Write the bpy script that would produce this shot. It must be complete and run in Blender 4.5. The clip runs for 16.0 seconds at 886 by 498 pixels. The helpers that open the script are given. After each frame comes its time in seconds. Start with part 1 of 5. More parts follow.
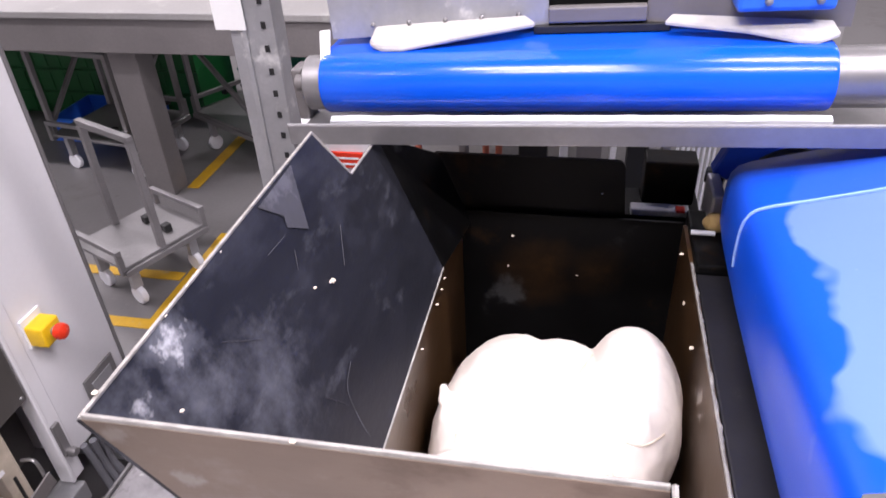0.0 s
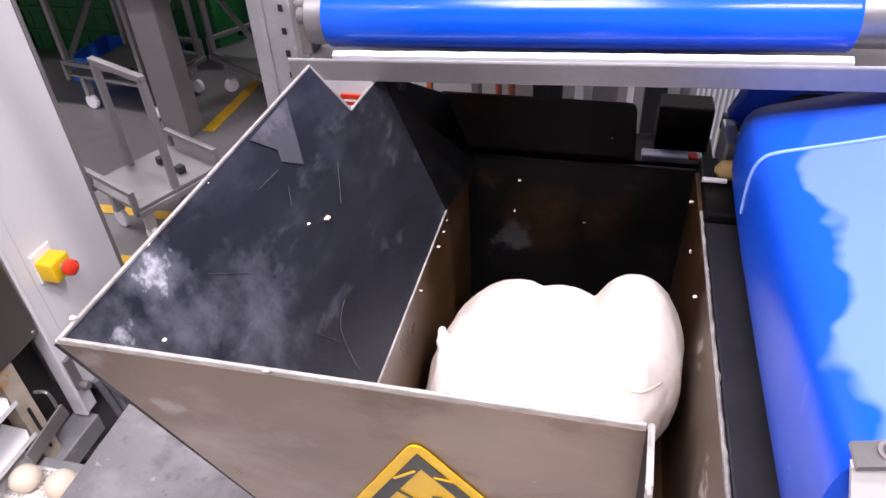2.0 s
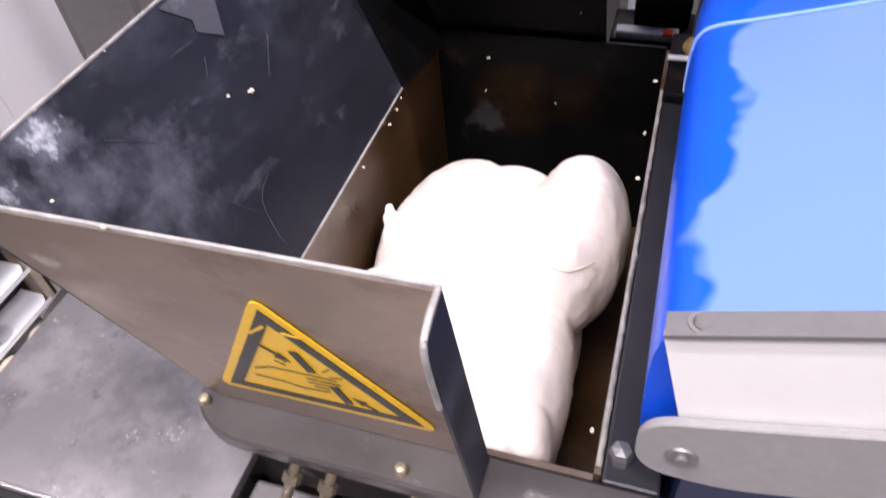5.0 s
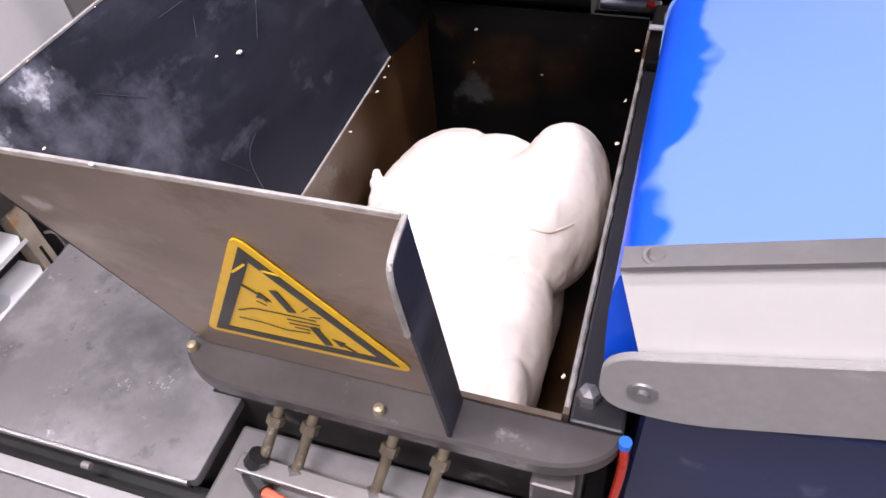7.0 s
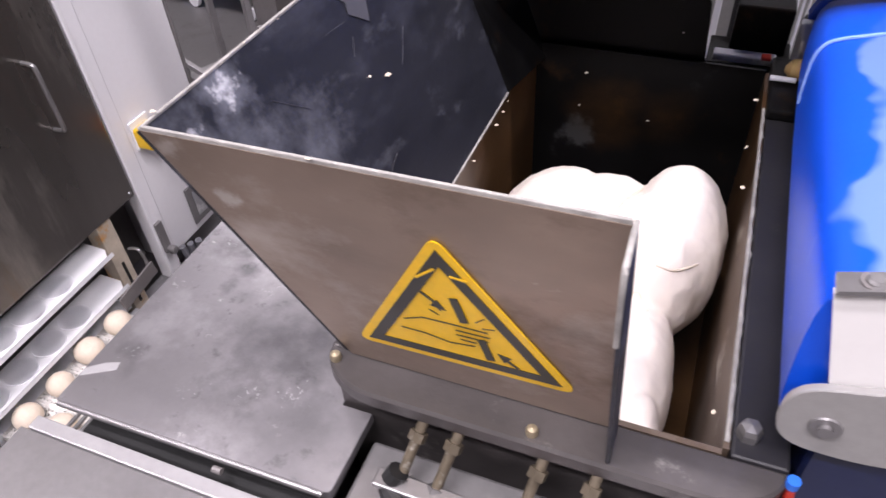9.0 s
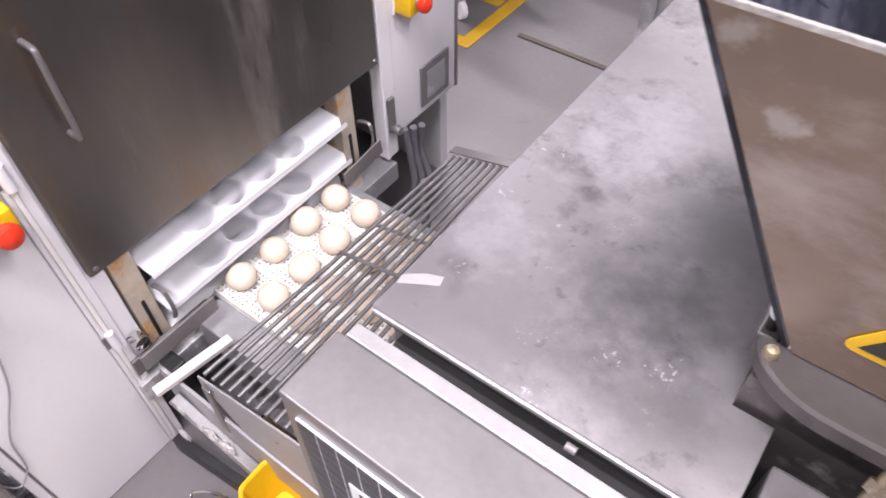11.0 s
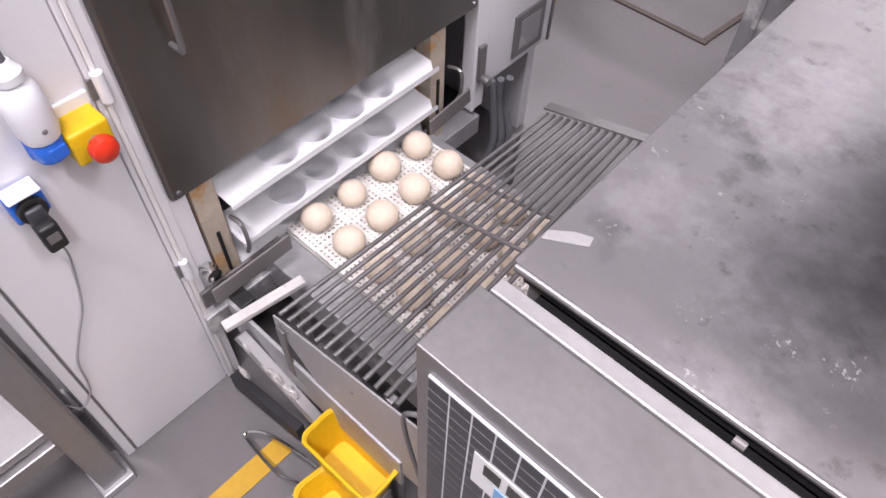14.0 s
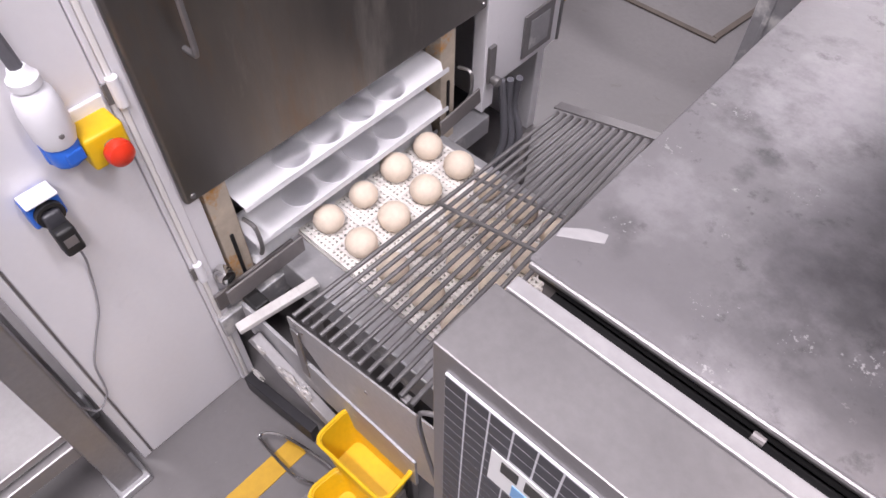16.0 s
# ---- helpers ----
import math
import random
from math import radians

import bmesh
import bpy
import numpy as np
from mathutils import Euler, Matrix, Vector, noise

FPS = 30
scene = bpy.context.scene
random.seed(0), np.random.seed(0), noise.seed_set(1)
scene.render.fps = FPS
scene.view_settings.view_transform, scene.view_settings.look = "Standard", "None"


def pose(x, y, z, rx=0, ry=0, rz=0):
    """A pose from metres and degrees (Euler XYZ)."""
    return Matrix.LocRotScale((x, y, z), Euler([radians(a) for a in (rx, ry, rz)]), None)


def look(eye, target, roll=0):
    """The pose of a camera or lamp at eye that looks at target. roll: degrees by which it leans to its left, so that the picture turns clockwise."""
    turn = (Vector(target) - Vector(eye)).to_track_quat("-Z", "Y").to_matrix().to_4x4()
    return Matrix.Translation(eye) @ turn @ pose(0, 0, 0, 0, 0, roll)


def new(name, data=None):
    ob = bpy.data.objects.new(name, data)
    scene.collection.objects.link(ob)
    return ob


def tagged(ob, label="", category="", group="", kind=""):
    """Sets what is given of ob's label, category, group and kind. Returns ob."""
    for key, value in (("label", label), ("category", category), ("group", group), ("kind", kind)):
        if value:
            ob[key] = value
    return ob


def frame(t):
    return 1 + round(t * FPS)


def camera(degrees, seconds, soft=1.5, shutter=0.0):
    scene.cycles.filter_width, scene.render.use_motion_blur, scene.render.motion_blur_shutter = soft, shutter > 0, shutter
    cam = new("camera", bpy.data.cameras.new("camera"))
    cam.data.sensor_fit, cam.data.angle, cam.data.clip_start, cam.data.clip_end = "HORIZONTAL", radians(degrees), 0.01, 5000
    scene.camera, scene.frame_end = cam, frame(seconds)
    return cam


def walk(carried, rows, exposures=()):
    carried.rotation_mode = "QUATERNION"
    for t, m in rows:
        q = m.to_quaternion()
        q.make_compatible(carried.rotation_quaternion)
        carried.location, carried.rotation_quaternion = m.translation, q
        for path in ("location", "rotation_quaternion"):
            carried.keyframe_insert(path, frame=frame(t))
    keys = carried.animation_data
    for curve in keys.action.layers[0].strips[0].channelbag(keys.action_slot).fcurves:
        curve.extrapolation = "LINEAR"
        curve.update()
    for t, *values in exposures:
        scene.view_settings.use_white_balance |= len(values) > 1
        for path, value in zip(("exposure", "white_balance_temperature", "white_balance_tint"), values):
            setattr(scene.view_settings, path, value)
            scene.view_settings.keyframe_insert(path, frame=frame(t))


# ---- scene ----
cam = camera(64.4, 16.0, shutter=0.5)
PATH = [
    (0, (0.321, -0.276, 1.573), (-0.043, 1.343, 0.456), -3.0),
    (0.5, (0.322, -0.284, 1.562), (-0.052, 1.293, 0.39), -2.6),
    (1, (0.327, -0.277, 1.552), (-0.063, 1.268, 0.344), -3.1),
    (1.5, (0.333, -0.267, 1.547), (-0.052, 1.266, 0.322), -2.3),
    (2, (0.344, -0.266, 1.552), (-0.062, 1.261, 0.326), -3.0),
    (2.5, (0.353, -0.263, 1.554), (-0.067, 1.259, 0.325), -3.6),
    (3, (0.368, -0.259, 1.556), (-0.072, 1.253, 0.322), -4.6),
    (3.5, (0.386, -0.259, 1.554), (-0.075, 1.232, 0.303), -5.6),
    (4, (0.411, -0.253, 1.551), (-0.057, 1.188, 0.246), -5.3),
    (4.5, (0.448, -0.248, 1.548), (-0.055, 1.13, 0.188), -5.8),
    (5, (0.493, -0.244, 1.538), (-0.022, 1.035, 0.09), -6.5),
    (5.2, (0.507, -0.241, 1.533), (-0.014, 1.003, 0.057), -6.9),
    (7.3, (0.526, -0.289, 1.53), (0.02, 0.977, 0.066), -6.0),
    (7.5, (0.524, -0.295, 1.527), (0.02, 0.984, 0.074), -5.8),
    (8, (0.503, -0.322, 1.521), (-0.014, 0.99, 0.103), -5.1),
    (8.5, (0.457, -0.343, 1.515), (-0.094, 0.97, 0.111), -3.9),
    (9, (0.41, -0.347, 1.518), (-0.186, 0.994, 0.159), -3.9),
    (9.5, (0.332, -0.355, 1.507), (-0.263, 0.978, 0.14), -3.1),
    (10, (0.234, -0.355, 1.478), (-0.427, 0.926, 0.092), -1.8),
    (10.2, (0.194, -0.349, 1.459), (-0.537, 0.857, 0.041), -1.9),
    (12.3, (0.014, -0.361, 1.379), (-0.771, 0.599, -0.19), -0.7),
    (12.5, (0.0, -0.372, 1.368), (-0.743, 0.609, -0.208), 1.3),
    (13, (-0.011, -0.377, 1.364), (-0.761, 0.596, -0.214), 3.2),
    (13.5, (-0.012, -0.384, 1.362), (-0.799, 0.535, -0.231), 2.0),
    (14, (-0.012, -0.391, 1.359), (-0.794, 0.522, -0.239), 2.4),
    (14.5, (-0.013, -0.394, 1.357), (-0.807, 0.511, -0.239), 1.8),
    (15, (-0.013, -0.394, 1.358), (-0.802, 0.515, -0.239), 2.0),
    (15.5, (-0.013, -0.397, 1.357), (-0.81, 0.514, -0.235), 1.8),
    (16, (-0.013, -0.397, 1.359), (-0.818, 0.501, -0.236), 0.8),
]
walk(cam, [(t, look(eye, target, roll)) for t, eye, target, roll in PATH], exposures=((0, 0.29), (1, 0.36), (4, 0.36), (5, 0.22), (8, 0.1), (9, 0.15), (9.6, 0.38), (10.0, 0.55), (10.2, 0.55), (12.3, 0.27), (13.2, 0.15), (16, 0.10)))

# ---- light ----
world = bpy.data.worlds.new("world")
scene.world = world
world.use_nodes = True
world.node_tree.nodes["Background"].inputs[0].default_value = (0.8, 0.85, 1.0, 1)
world.node_tree.nodes["Background"].inputs[1].default_value = 0.05


def tube_light(x, y, z, length, power):
    d = bpy.data.lights.new("ceiling_tube", "AREA")
    d.shape, d.size, d.size_y, d.energy, d.color = "RECTANGLE", length, 0.16, power, (1.0, 0.92, 0.99)
    ob = new("ceiling_tube", d)
    ob.location = (x, y, z)


for lx, ly in ((-2.6, -1.5), (0.0, -1.5), (2.3, -1.5), (-2.6, 0.9), (-0.2, -0.65), (2.1, 0.4), (-2.8, 3.4), (-5.2, 3.4), (-5.2, 0.9), (3.0, 4.2), (-0.6, 5.6)):
    tube_light(lx, ly, 3.9, 1.5, 82)

# ---- materials ----


def mat(name, base, rough=0.5, metal=0.0, dark=0.75, scale=6.0, bump=0.1, spots=None, spot_scale=9.0, spot_at=0.6,
        stretch=(1, 1, 1), fine=90.0, rough_var=0.15, spot_rough=0.8, rand=0.0, spec=0.5, more=(), fine_amt=0.35, spot_detail=8, soft_edge=0.1):
    m = bpy.data.materials.new(name)
    m.use_nodes = True
    nt = m.node_tree
    nd, ln = nt.nodes, nt.links
    b = nd["Principled BSDF"]
    b.inputs["Specular IOR Level"].default_value = spec
    tc = nd.new("ShaderNodeTexCoord")
    mp = nd.new("ShaderNodeMapping")
    mp.inputs["Scale"].default_value = stretch
    ln.new(tc.outputs["Object"], mp.inputs[0])

    def noise_tex(sc, detail, rough_=0.6):
        n = nd.new("ShaderNodeTexNoise")
        n.inputs["Scale"].default_value, n.inputs["Detail"].default_value, n.inputs["Roughness"].default_value = sc, detail, rough_
        ln.new(mp.outputs[0], n.inputs["Vector"])
        return n

    def mix(fac, a, c):
        x = nd.new("ShaderNodeMix")
        x.data_type = "RGBA"
        for sock, v in ((x.inputs[0], fac), (x.inputs[6], a), (x.inputs[7], c)):
            if hasattr(v, "links"):
                ln.new(v, sock)
            else:
                sock.default_value = v if not isinstance(v, tuple) else (*v, 1)[:4]
        return x.outputs[2]

    n1, n2 = noise_tex(scale, 4), noise_tex(fine, 3)
    r1 = nd.new("ShaderNodeMapRange")
    r1.inputs[1].default_value, r1.inputs[2].default_value = 0.3, 0.7
    ln.new(n1.outputs[0], r1.inputs[0])
    col = mix(r1.outputs[0], tuple(c * dark for c in base), base)
    r2 = nd.new("ShaderNodeMapRange")
    r2.inputs[1].default_value, r2.inputs[2].default_value, r2.inputs[3].default_value, r2.inputs[4].default_value = 0.35, 0.7, 0.0, fine_amt
    ln.new(n2.outputs[0], r2.inputs[0])
    col = mix(r2.outputs[0], col, tuple(c * 0.7 for c in base))
    rr = nd.new("ShaderNodeMapRange")
    rr.inputs[3].default_value, rr.inputs[4].default_value = max(0.03, rough - rough_var), min(1, rough + rough_var)
    ln.new(n1.outputs[0], rr.inputs[0])
    rough_out = rr.outputs[0]
    if rand:
        oi = nd.new("ShaderNodeObjectInfo")
        hs = nd.new("ShaderNodeHueSaturation")
        r5 = nd.new("ShaderNodeMapRange")
        r5.inputs[3].default_value, r5.inputs[4].default_value = 1 - rand, 1 + rand
        ln.new(oi.outputs["Random"], r5.inputs[0])
        ln.new(r5.outputs[0], hs.inputs["Value"])
        ln.new(col, hs.inputs["Color"])
        col = hs.outputs[0]
    metal_out = None
    for shade, sc_, at_ in ([(spots, spot_scale, spot_at)] if spots else []) + list(more):
        n3 = noise_tex(sc_, spot_detail, 0.68)
        r3 = nd.new("ShaderNodeMapRange")
        r3.inputs[1].default_value, r3.inputs[2].default_value = at_, at_ + soft_edge
        r3.inputs[4].default_value = shade[3] if len(shade) > 3 else 0.9
        ln.new(n3.outputs[0], r3.inputs[0])
        col = mix(r3.outputs[0], col, tuple(shade[:3]))
        rm = nd.new("ShaderNodeMix")
        ln.new(r3.outputs[0], rm.inputs[0])
        ln.new(rough_out, rm.inputs[2])
        rm.inputs[3].default_value = spot_rough
        rough_out = rm.outputs[0]
        if metal and metal_out is None:
            mm = nd.new("ShaderNodeMapRange")
            mm.inputs[3].default_value, mm.inputs[4].default_value = metal, 0.0
            ln.new(r3.outputs[0], mm.inputs[0])
            metal_out = mm.outputs[0]
            ln.new(metal_out, b.inputs["Metallic"])
    ln.new(col, b.inputs["Base Color"])
    ln.new(rough_out, b.inputs["Roughness"])
    if not (spots and metal):
        b.inputs["Metallic"].default_value = metal
    if bump:
        bp = nd.new("ShaderNodeBump")
        bp.inputs["Strength"].default_value, bp.inputs["Distance"].default_value = bump, 0.004
        ln.new(n2.outputs[0], bp.inputs["Height"])
        ln.new(bp.outputs[0], b.inputs["Normal"])
    return m




def overlay(m, shade, centres=(), edge=None, noise_scale=14.0, at_=0.45, soft_edge=0.15, rough=0.85, detail=7):
    """A second colour on a material, dried flour film among others: ragged blots round centres (x, y, z, radius,
    amount), or all that lies past a ragged edge in x and short of one in y.
    """
    nd, ln = m.node_tree.nodes, m.node_tree.links
    b = nd["Principled BSDF"]
    tc = nd.new("ShaderNodeTexCoord")
    nz = nd.new("ShaderNodeTexNoise")
    nz.inputs["Scale"].default_value, nz.inputs["Detail"].default_value, nz.inputs["Roughness"].default_value = noise_scale, detail, 0.62
    ln.new(tc.outputs["Object"], nz.inputs["Vector"])

    def ranged(v, a, c, lo=0.0, hi=1.0):
        r = nd.new("ShaderNodeMapRange")
        r.inputs[1].default_value, r.inputs[2].default_value, r.inputs[3].default_value, r.inputs[4].default_value = a, c, lo, hi
        ln.new(v, r.inputs[0])
        return r.outputs[0]

    def maths(kind, v, w):
        q = nd.new("ShaderNodeMath")
        q.operation = kind
        for sock, val in zip(q.inputs, (v, w)):
            if hasattr(val, "links"):
                ln.new(val, sock)
            else:
                sock.default_value = val
        return q.outputs[0]

    fac = None
    if edge:
        sp = nd.new("ShaderNodeSeparateXYZ")
        ln.new(tc.outputs["Object"], sp.inputs[0])
        wob = maths("MULTIPLY", maths("SUBTRACT", nz.outputs[0], 0.5), edge[2])
        lean = maths("SUBTRACT", sp.outputs[0], maths("MULTIPLY", sp.outputs[1], edge[4]))
        fac = maths("MULTIPLY", ranged(maths("ADD", lean, wob), edge[0], edge[0] + soft_edge), ranged(sp.outputs[1], edge[1], edge[1] + 0.004, edge[3], 0.12))
    for x, y, z, r, amount in centres:
        d = nd.new("ShaderNodeVectorMath")
        d.operation = "DISTANCE"
        ln.new(tc.outputs["Object"], d.inputs[0])
        d.inputs[1].default_value = (x, y, z)
        near = ranged(d.outputs["Value"], 0.0, r, 0.28, -0.22)
        f = maths("MULTIPLY", ranged(maths("ADD", nz.outputs[0], near), at_, at_ + soft_edge), amount)
        f = maths("MULTIPLY", f, ranged(d.outputs["Value"], r * 0.6, r * 1.2, 1.0, 0.0))
        fac = f if fac is None else maths("MAXIMUM", fac, f)
    for name, val in (("Base Color", (*shade, 1)), ("Roughness", rough)):
        old = b.inputs[name].links[0].from_socket
        x = nd.new("ShaderNodeMix")
        x.data_type = "RGBA" if name == "Base Color" else "FLOAT"
        i = 6 if name == "Base Color" else 2
        ln.new(fac, x.inputs[0])
        ln.new(old, x.inputs[i])
        x.inputs[i + 1].default_value = val
        ln.new(x.outputs[2 if name == "Base Color" else 0], b.inputs[name])


GREASE = mat("greasy_brown_steel", (0.20, 0.165, 0.12), 0.4, 0.5, 0.55, 40, 0.15, spots=(0.42, 0.40, 0.36, 0.5), spot_scale=60, spot_at=0.58)
HOSE_RED = mat("red_hose", (0.50, 0.035, 0.02), 0.3, 0.0, 0.85, 20, 0.02)
ROD = mat("dull_steel_rod", (0.35, 0.34, 0.345), 0.4, 0.7, 0.7, 14, 0.05)
DARKFL = mat("black_side_flange", (0.03, 0.029, 0.034), 0.45, 0.3, 0.6, 8, 0.08, spots=(0.2, 0.19, 0.18, 0.4), spot_scale=16, spot_at=0.63)
FILM = mat("flour_film", (0.06, 0.06, 0.075), 0.8, 0.0, 0.6, 12, 0.1, spots=(0.14, 0.14, 0.17, 0.5), spot_scale=22, spot_at=0.52)
TRAYM = mat("tray_plastic", (0.80, 0.80, 0.83), 0.4, 0.0, 0.88, 9, 0.03, spots=(0.8, 0.79, 0.78, 0.5), spot_scale=9, spot_at=0.57, fine_amt=0.1)
CUPM = mat("translucent_cup", (0.84, 0.84, 0.88), 0.35, 0.0, 0.93, 12, 0.03, fine_amt=0.06)
CANVAS = mat("dirty_canvas", (0.52, 0.50, 0.48), 0.8, 0.0, 0.7, 14, 0.3, spots=(0.25, 0.23, 0.2, 0.6), spot_scale=10, spot_at=0.57)
RUSTY = mat("rusty_strip", (0.115, 0.095, 0.08), 0.7, 0.1, 0.6, 20, 0.2)
STEEL = mat("brushed_steel", (0.31, 0.30, 0.305), 0.42, 0.7, 0.78, 5, 0.05, spots=(0.42, 0.41, 0.40, 0.3), spot_scale=11, spot_at=0.62)
PLATE = mat("stained_steel", (0.36, 0.345, 0.36), 0.42, 0.7, 0.7, 3, 0.05, spots=(0.10, 0.095, 0.10, 0.6), spot_scale=6, spot_at=0.55, spot_rough=0.5, more=(((0.09, 0.085, 0.09, 0.6), 28, 0.60), ((0.52, 0.50, 0.52, 0.4), 4, 0.56), ((0.8, 0.78, 0.76, 0.85), 42, 0.67)), soft_edge=0.10)
FRONT = mat("worn_steel_front", (0.345, 0.265, 0.21), 0.38, 0.7, 0.5, 3.5, 0.06, spots=(0.46, 0.41, 0.38, 0.55), spot_scale=6, spot_at=0.54, stretch=(0.8, 1, 1.3), more=(((0.13, 0.085, 0.06, 0.7), 4, 0.53), ((0.55, 0.5, 0.46, 0.5), 34, 0.66)), soft_edge=0.16)
BLACK = mat("black_liner", (0.016, 0.017, 0.024), 0.5, 0.0, 0.6, 7, 0.12, spots=(0.10, 0.105, 0.14, 0.45), spot_scale=4.2, spot_at=0.50, stretch=(1.5, 0.65, 1.5), spot_rough=0.9, spec=0.3, more=(((0.20, 0.21, 0.25, 0.4), 13, 0.58),), soft_edge=0.24)
# black plate, darkened further: shade from the roller overhead is in the colour
BLACK_SHADED = mat("shaded_black_plate", (0.0045, 0.0043, 0.0045), 0.5, 0.0, 0.6, 7, 0.08, spots=(0.04, 0.019, 0.006, 0.5), spot_scale=5, spot_at=0.58, spec=0.12, more=(((0.03, 0.03, 0.03, 0.4), 14, 0.62), ((0.25, 0.23, 0.2, 0.6), 44, 0.71)))
CHAMBER = mat("oily_chamber_steel", (0.10, 0.052, 0.022), 0.32, 0.3, 0.35, 6, 0.06, spots=(0.16, 0.13, 0.11, 0.4), spot_scale=12, spot_at=0.64)
FLANGE = mat("dark_cast_flange", (0.13, 0.118, 0.118), 0.42, 0.55, 0.6, 8, 0.08, spots=(0.36, 0.34, 0.32, 0.5), spot_scale=14, spot_at=0.6)
EDGE = mat("scraped_edge", (0.42, 0.40, 0.38), 0.6, 0.0, 0.45, 40, 0.3, fine=200)
BLUE = mat("blue_belt", (0.004, 0.10, 0.78), 0.2, 0.0, 0.85, 4, 0.02, rough_var=0.06, fine_amt=0.07)
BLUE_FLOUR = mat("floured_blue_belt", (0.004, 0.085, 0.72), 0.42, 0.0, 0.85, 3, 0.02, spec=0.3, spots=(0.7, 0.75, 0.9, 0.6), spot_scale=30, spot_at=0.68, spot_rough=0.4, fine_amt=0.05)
overlay(BLUE_FLOUR, (0.145, 0.235, 0.70), edge=(0.533, 0.497, 0.15, 0.85, 0.075), noise_scale=6, soft_edge=0.010, rough=0.4, detail=3)
overlay(BLACK, (0.24, 0.25, 0.30), centres=((0.008, 0.097, 1.203, 0.06, 0.5), (0.015, 0.034, 1.188, 0.06, 0.4), (0.029, 0.092, 1.160, 0.07, 0.35), (0.053, 0.154, 1.110, 0.10, 0.25), (0.075, 0.05, 1.065, 0.07, 0.18)), noise_scale=34, at_=0.42, soft_edge=0.4)
overlay(BLACK, (0.60, 0.60, 0.64), centres=((0.007, 0.10, 1.205, 0.036, 0.7), (0.013, 0.04, 1.190, 0.025, 0.45)), noise_scale=80, at_=0.56, soft_edge=0.2)
overlay(BLACK_SHADED, (0.085, 0.040, 0.010), centres=((0.255, 0.737, 0.85, 0.10, 0.28), (0.36, 0.737, 0.85, 0.07, 0.18)), noise_scale=11, at_=0.36, soft_edge=0.45, rough=0.4)
overlay(BLACK_SHADED, (0.09, 0.09, 0.09), centres=((0.21, 0.737, 0.79, 0.06, 0.3), (0.062, 0.645, 1.125, 0.03, 0.8)), noise_scale=30, at_=0.48, soft_edge=0.2)
overlay(FRONT, (0.55, 0.52, 0.49), centres=((0.062, 0.008, 1.160, 0.024, 0.6), (0.02, 0.002, 1.205, 0.02, 0.4)), noise_scale=60, at_=0.5, soft_edge=0.2)
# right wall and near part of the left wall go softly paler grey
overlay(CHAMBER, (0.27, 0.225, 0.19), centres=((0.492, 0.17, 0.86, 0.34, 0.9), (0.129, 0.12, 0.90, 0.24, 0.7)), noise_scale=5, at_=0.35, soft_edge=0.4, rough=0.5)
overlay(CHAMBER, (0.55, 0.50, 0.45), centres=((0.492, 0.22, 0.87, 0.10, 0.7), (0.492, 0.40, 0.90, 0.08, 0.6), (0.492, 0.10, 0.90, 0.06, 0.6)), noise_scale=70, at_=0.68, soft_edge=0.06)
# cover goes darker in broad soft blots towards the hopper
overlay(PLATE, (0.12, 0.117, 0.124), centres=((0.03, 0.06, 0.878, 0.16, 0.6), (0.09, -0.02, 0.878, 0.13, 0.6), (0.03, 0.20, 0.878, 0.13, 0.45)), noise_scale=9, at_=0.36, soft_edge=0.45, rough=0.5)
overlay(PLATE, (0.085, 0.082, 0.088), centres=((-0.105, 0.135, 0.878, 0.035, 0.6), (-0.10, 0.165, 0.878, 0.03, 0.6), (-0.125, 0.19, 0.878, 0.03, 0.5), (-0.155, 0.20, 0.878, 0.03, 0.45), (0.02, 0.06, 0.878, 0.15, 0.55), (-0.15, 0.0, 0.878, 0.03, 0.5)), noise_scale=34, at_=0.50, soft_edge=0.34, rough=0.45)
overlay(PLATE, (0.50, 0.49, 0.51), centres=((-0.15, 0.06, 0.878, 0.10, 0.35), (-0.14, 0.22, 0.878, 0.08, 0.35), (-0.05, 0.30, 0.878, 0.12, 0.25)), noise_scale=26, at_=0.50, soft_edge=0.22, rough=0.6)
# wiped finger marks and specks of dried flour on the cover
overlay(PLATE, (0.13, 0.126, 0.133), centres=((-0.144, 0.189, 0.878, 0.042, 0.35), (-0.117, 0.177, 0.878, 0.042, 0.35), (-0.091, 0.150, 0.878, 0.039, 0.38), (-0.080, 0.126, 0.878, 0.036, 0.38), (-0.089, 0.076, 0.878, 0.036, 0.30), (-0.106, 0.082, 0.878, 0.033, 0.25), (-0.083, 0.185, 0.878, 0.030, 0.30), (-0.162, 0.002, 0.878, 0.033, 0.35), (-0.144, -0.020, 0.878, 0.030, 0.30), (-0.167, 0.231, 0.878, 0.039, 0.25)), noise_scale=30, at_=0.50, soft_edge=0.28, rough=0.45)
overlay(PLATE, (0.62, 0.61, 0.61), centres=((0.056, 0.010, 0.878, 0.09, 0.5), (-0.058, -0.025, 0.878, 0.08, 0.5), (-0.027, -0.078, 0.878, 0.07, 0.5), (-0.053, 0.147, 0.878, 0.08, 0.5), (-0.158, 0.001, 0.878, 0.06, 0.5), (-0.178, 0.118, 0.878, 0.07, 0.5), (-0.154, 0.207, 0.878, 0.07, 0.5), (0.012, -0.008, 0.878, 0.09, 0.5)), noise_scale=210, at_=0.83, soft_edge=0.05, rough=0.8, detail=3)
NAVY = mat("navy_housing", (0.012, 0.02, 0.08), 0.35, 0.0, 0.7, 6, 0.03, spots=(0.2, 0.22, 0.3, 0.4), spot_scale=8, spot_at=0.63)
DOUGH = mat("raw_dough", (0.86, 0.78, 0.71), 0.55, 0.0, 0.93, 9, 0.12, fine=60, fine_amt=0.07)
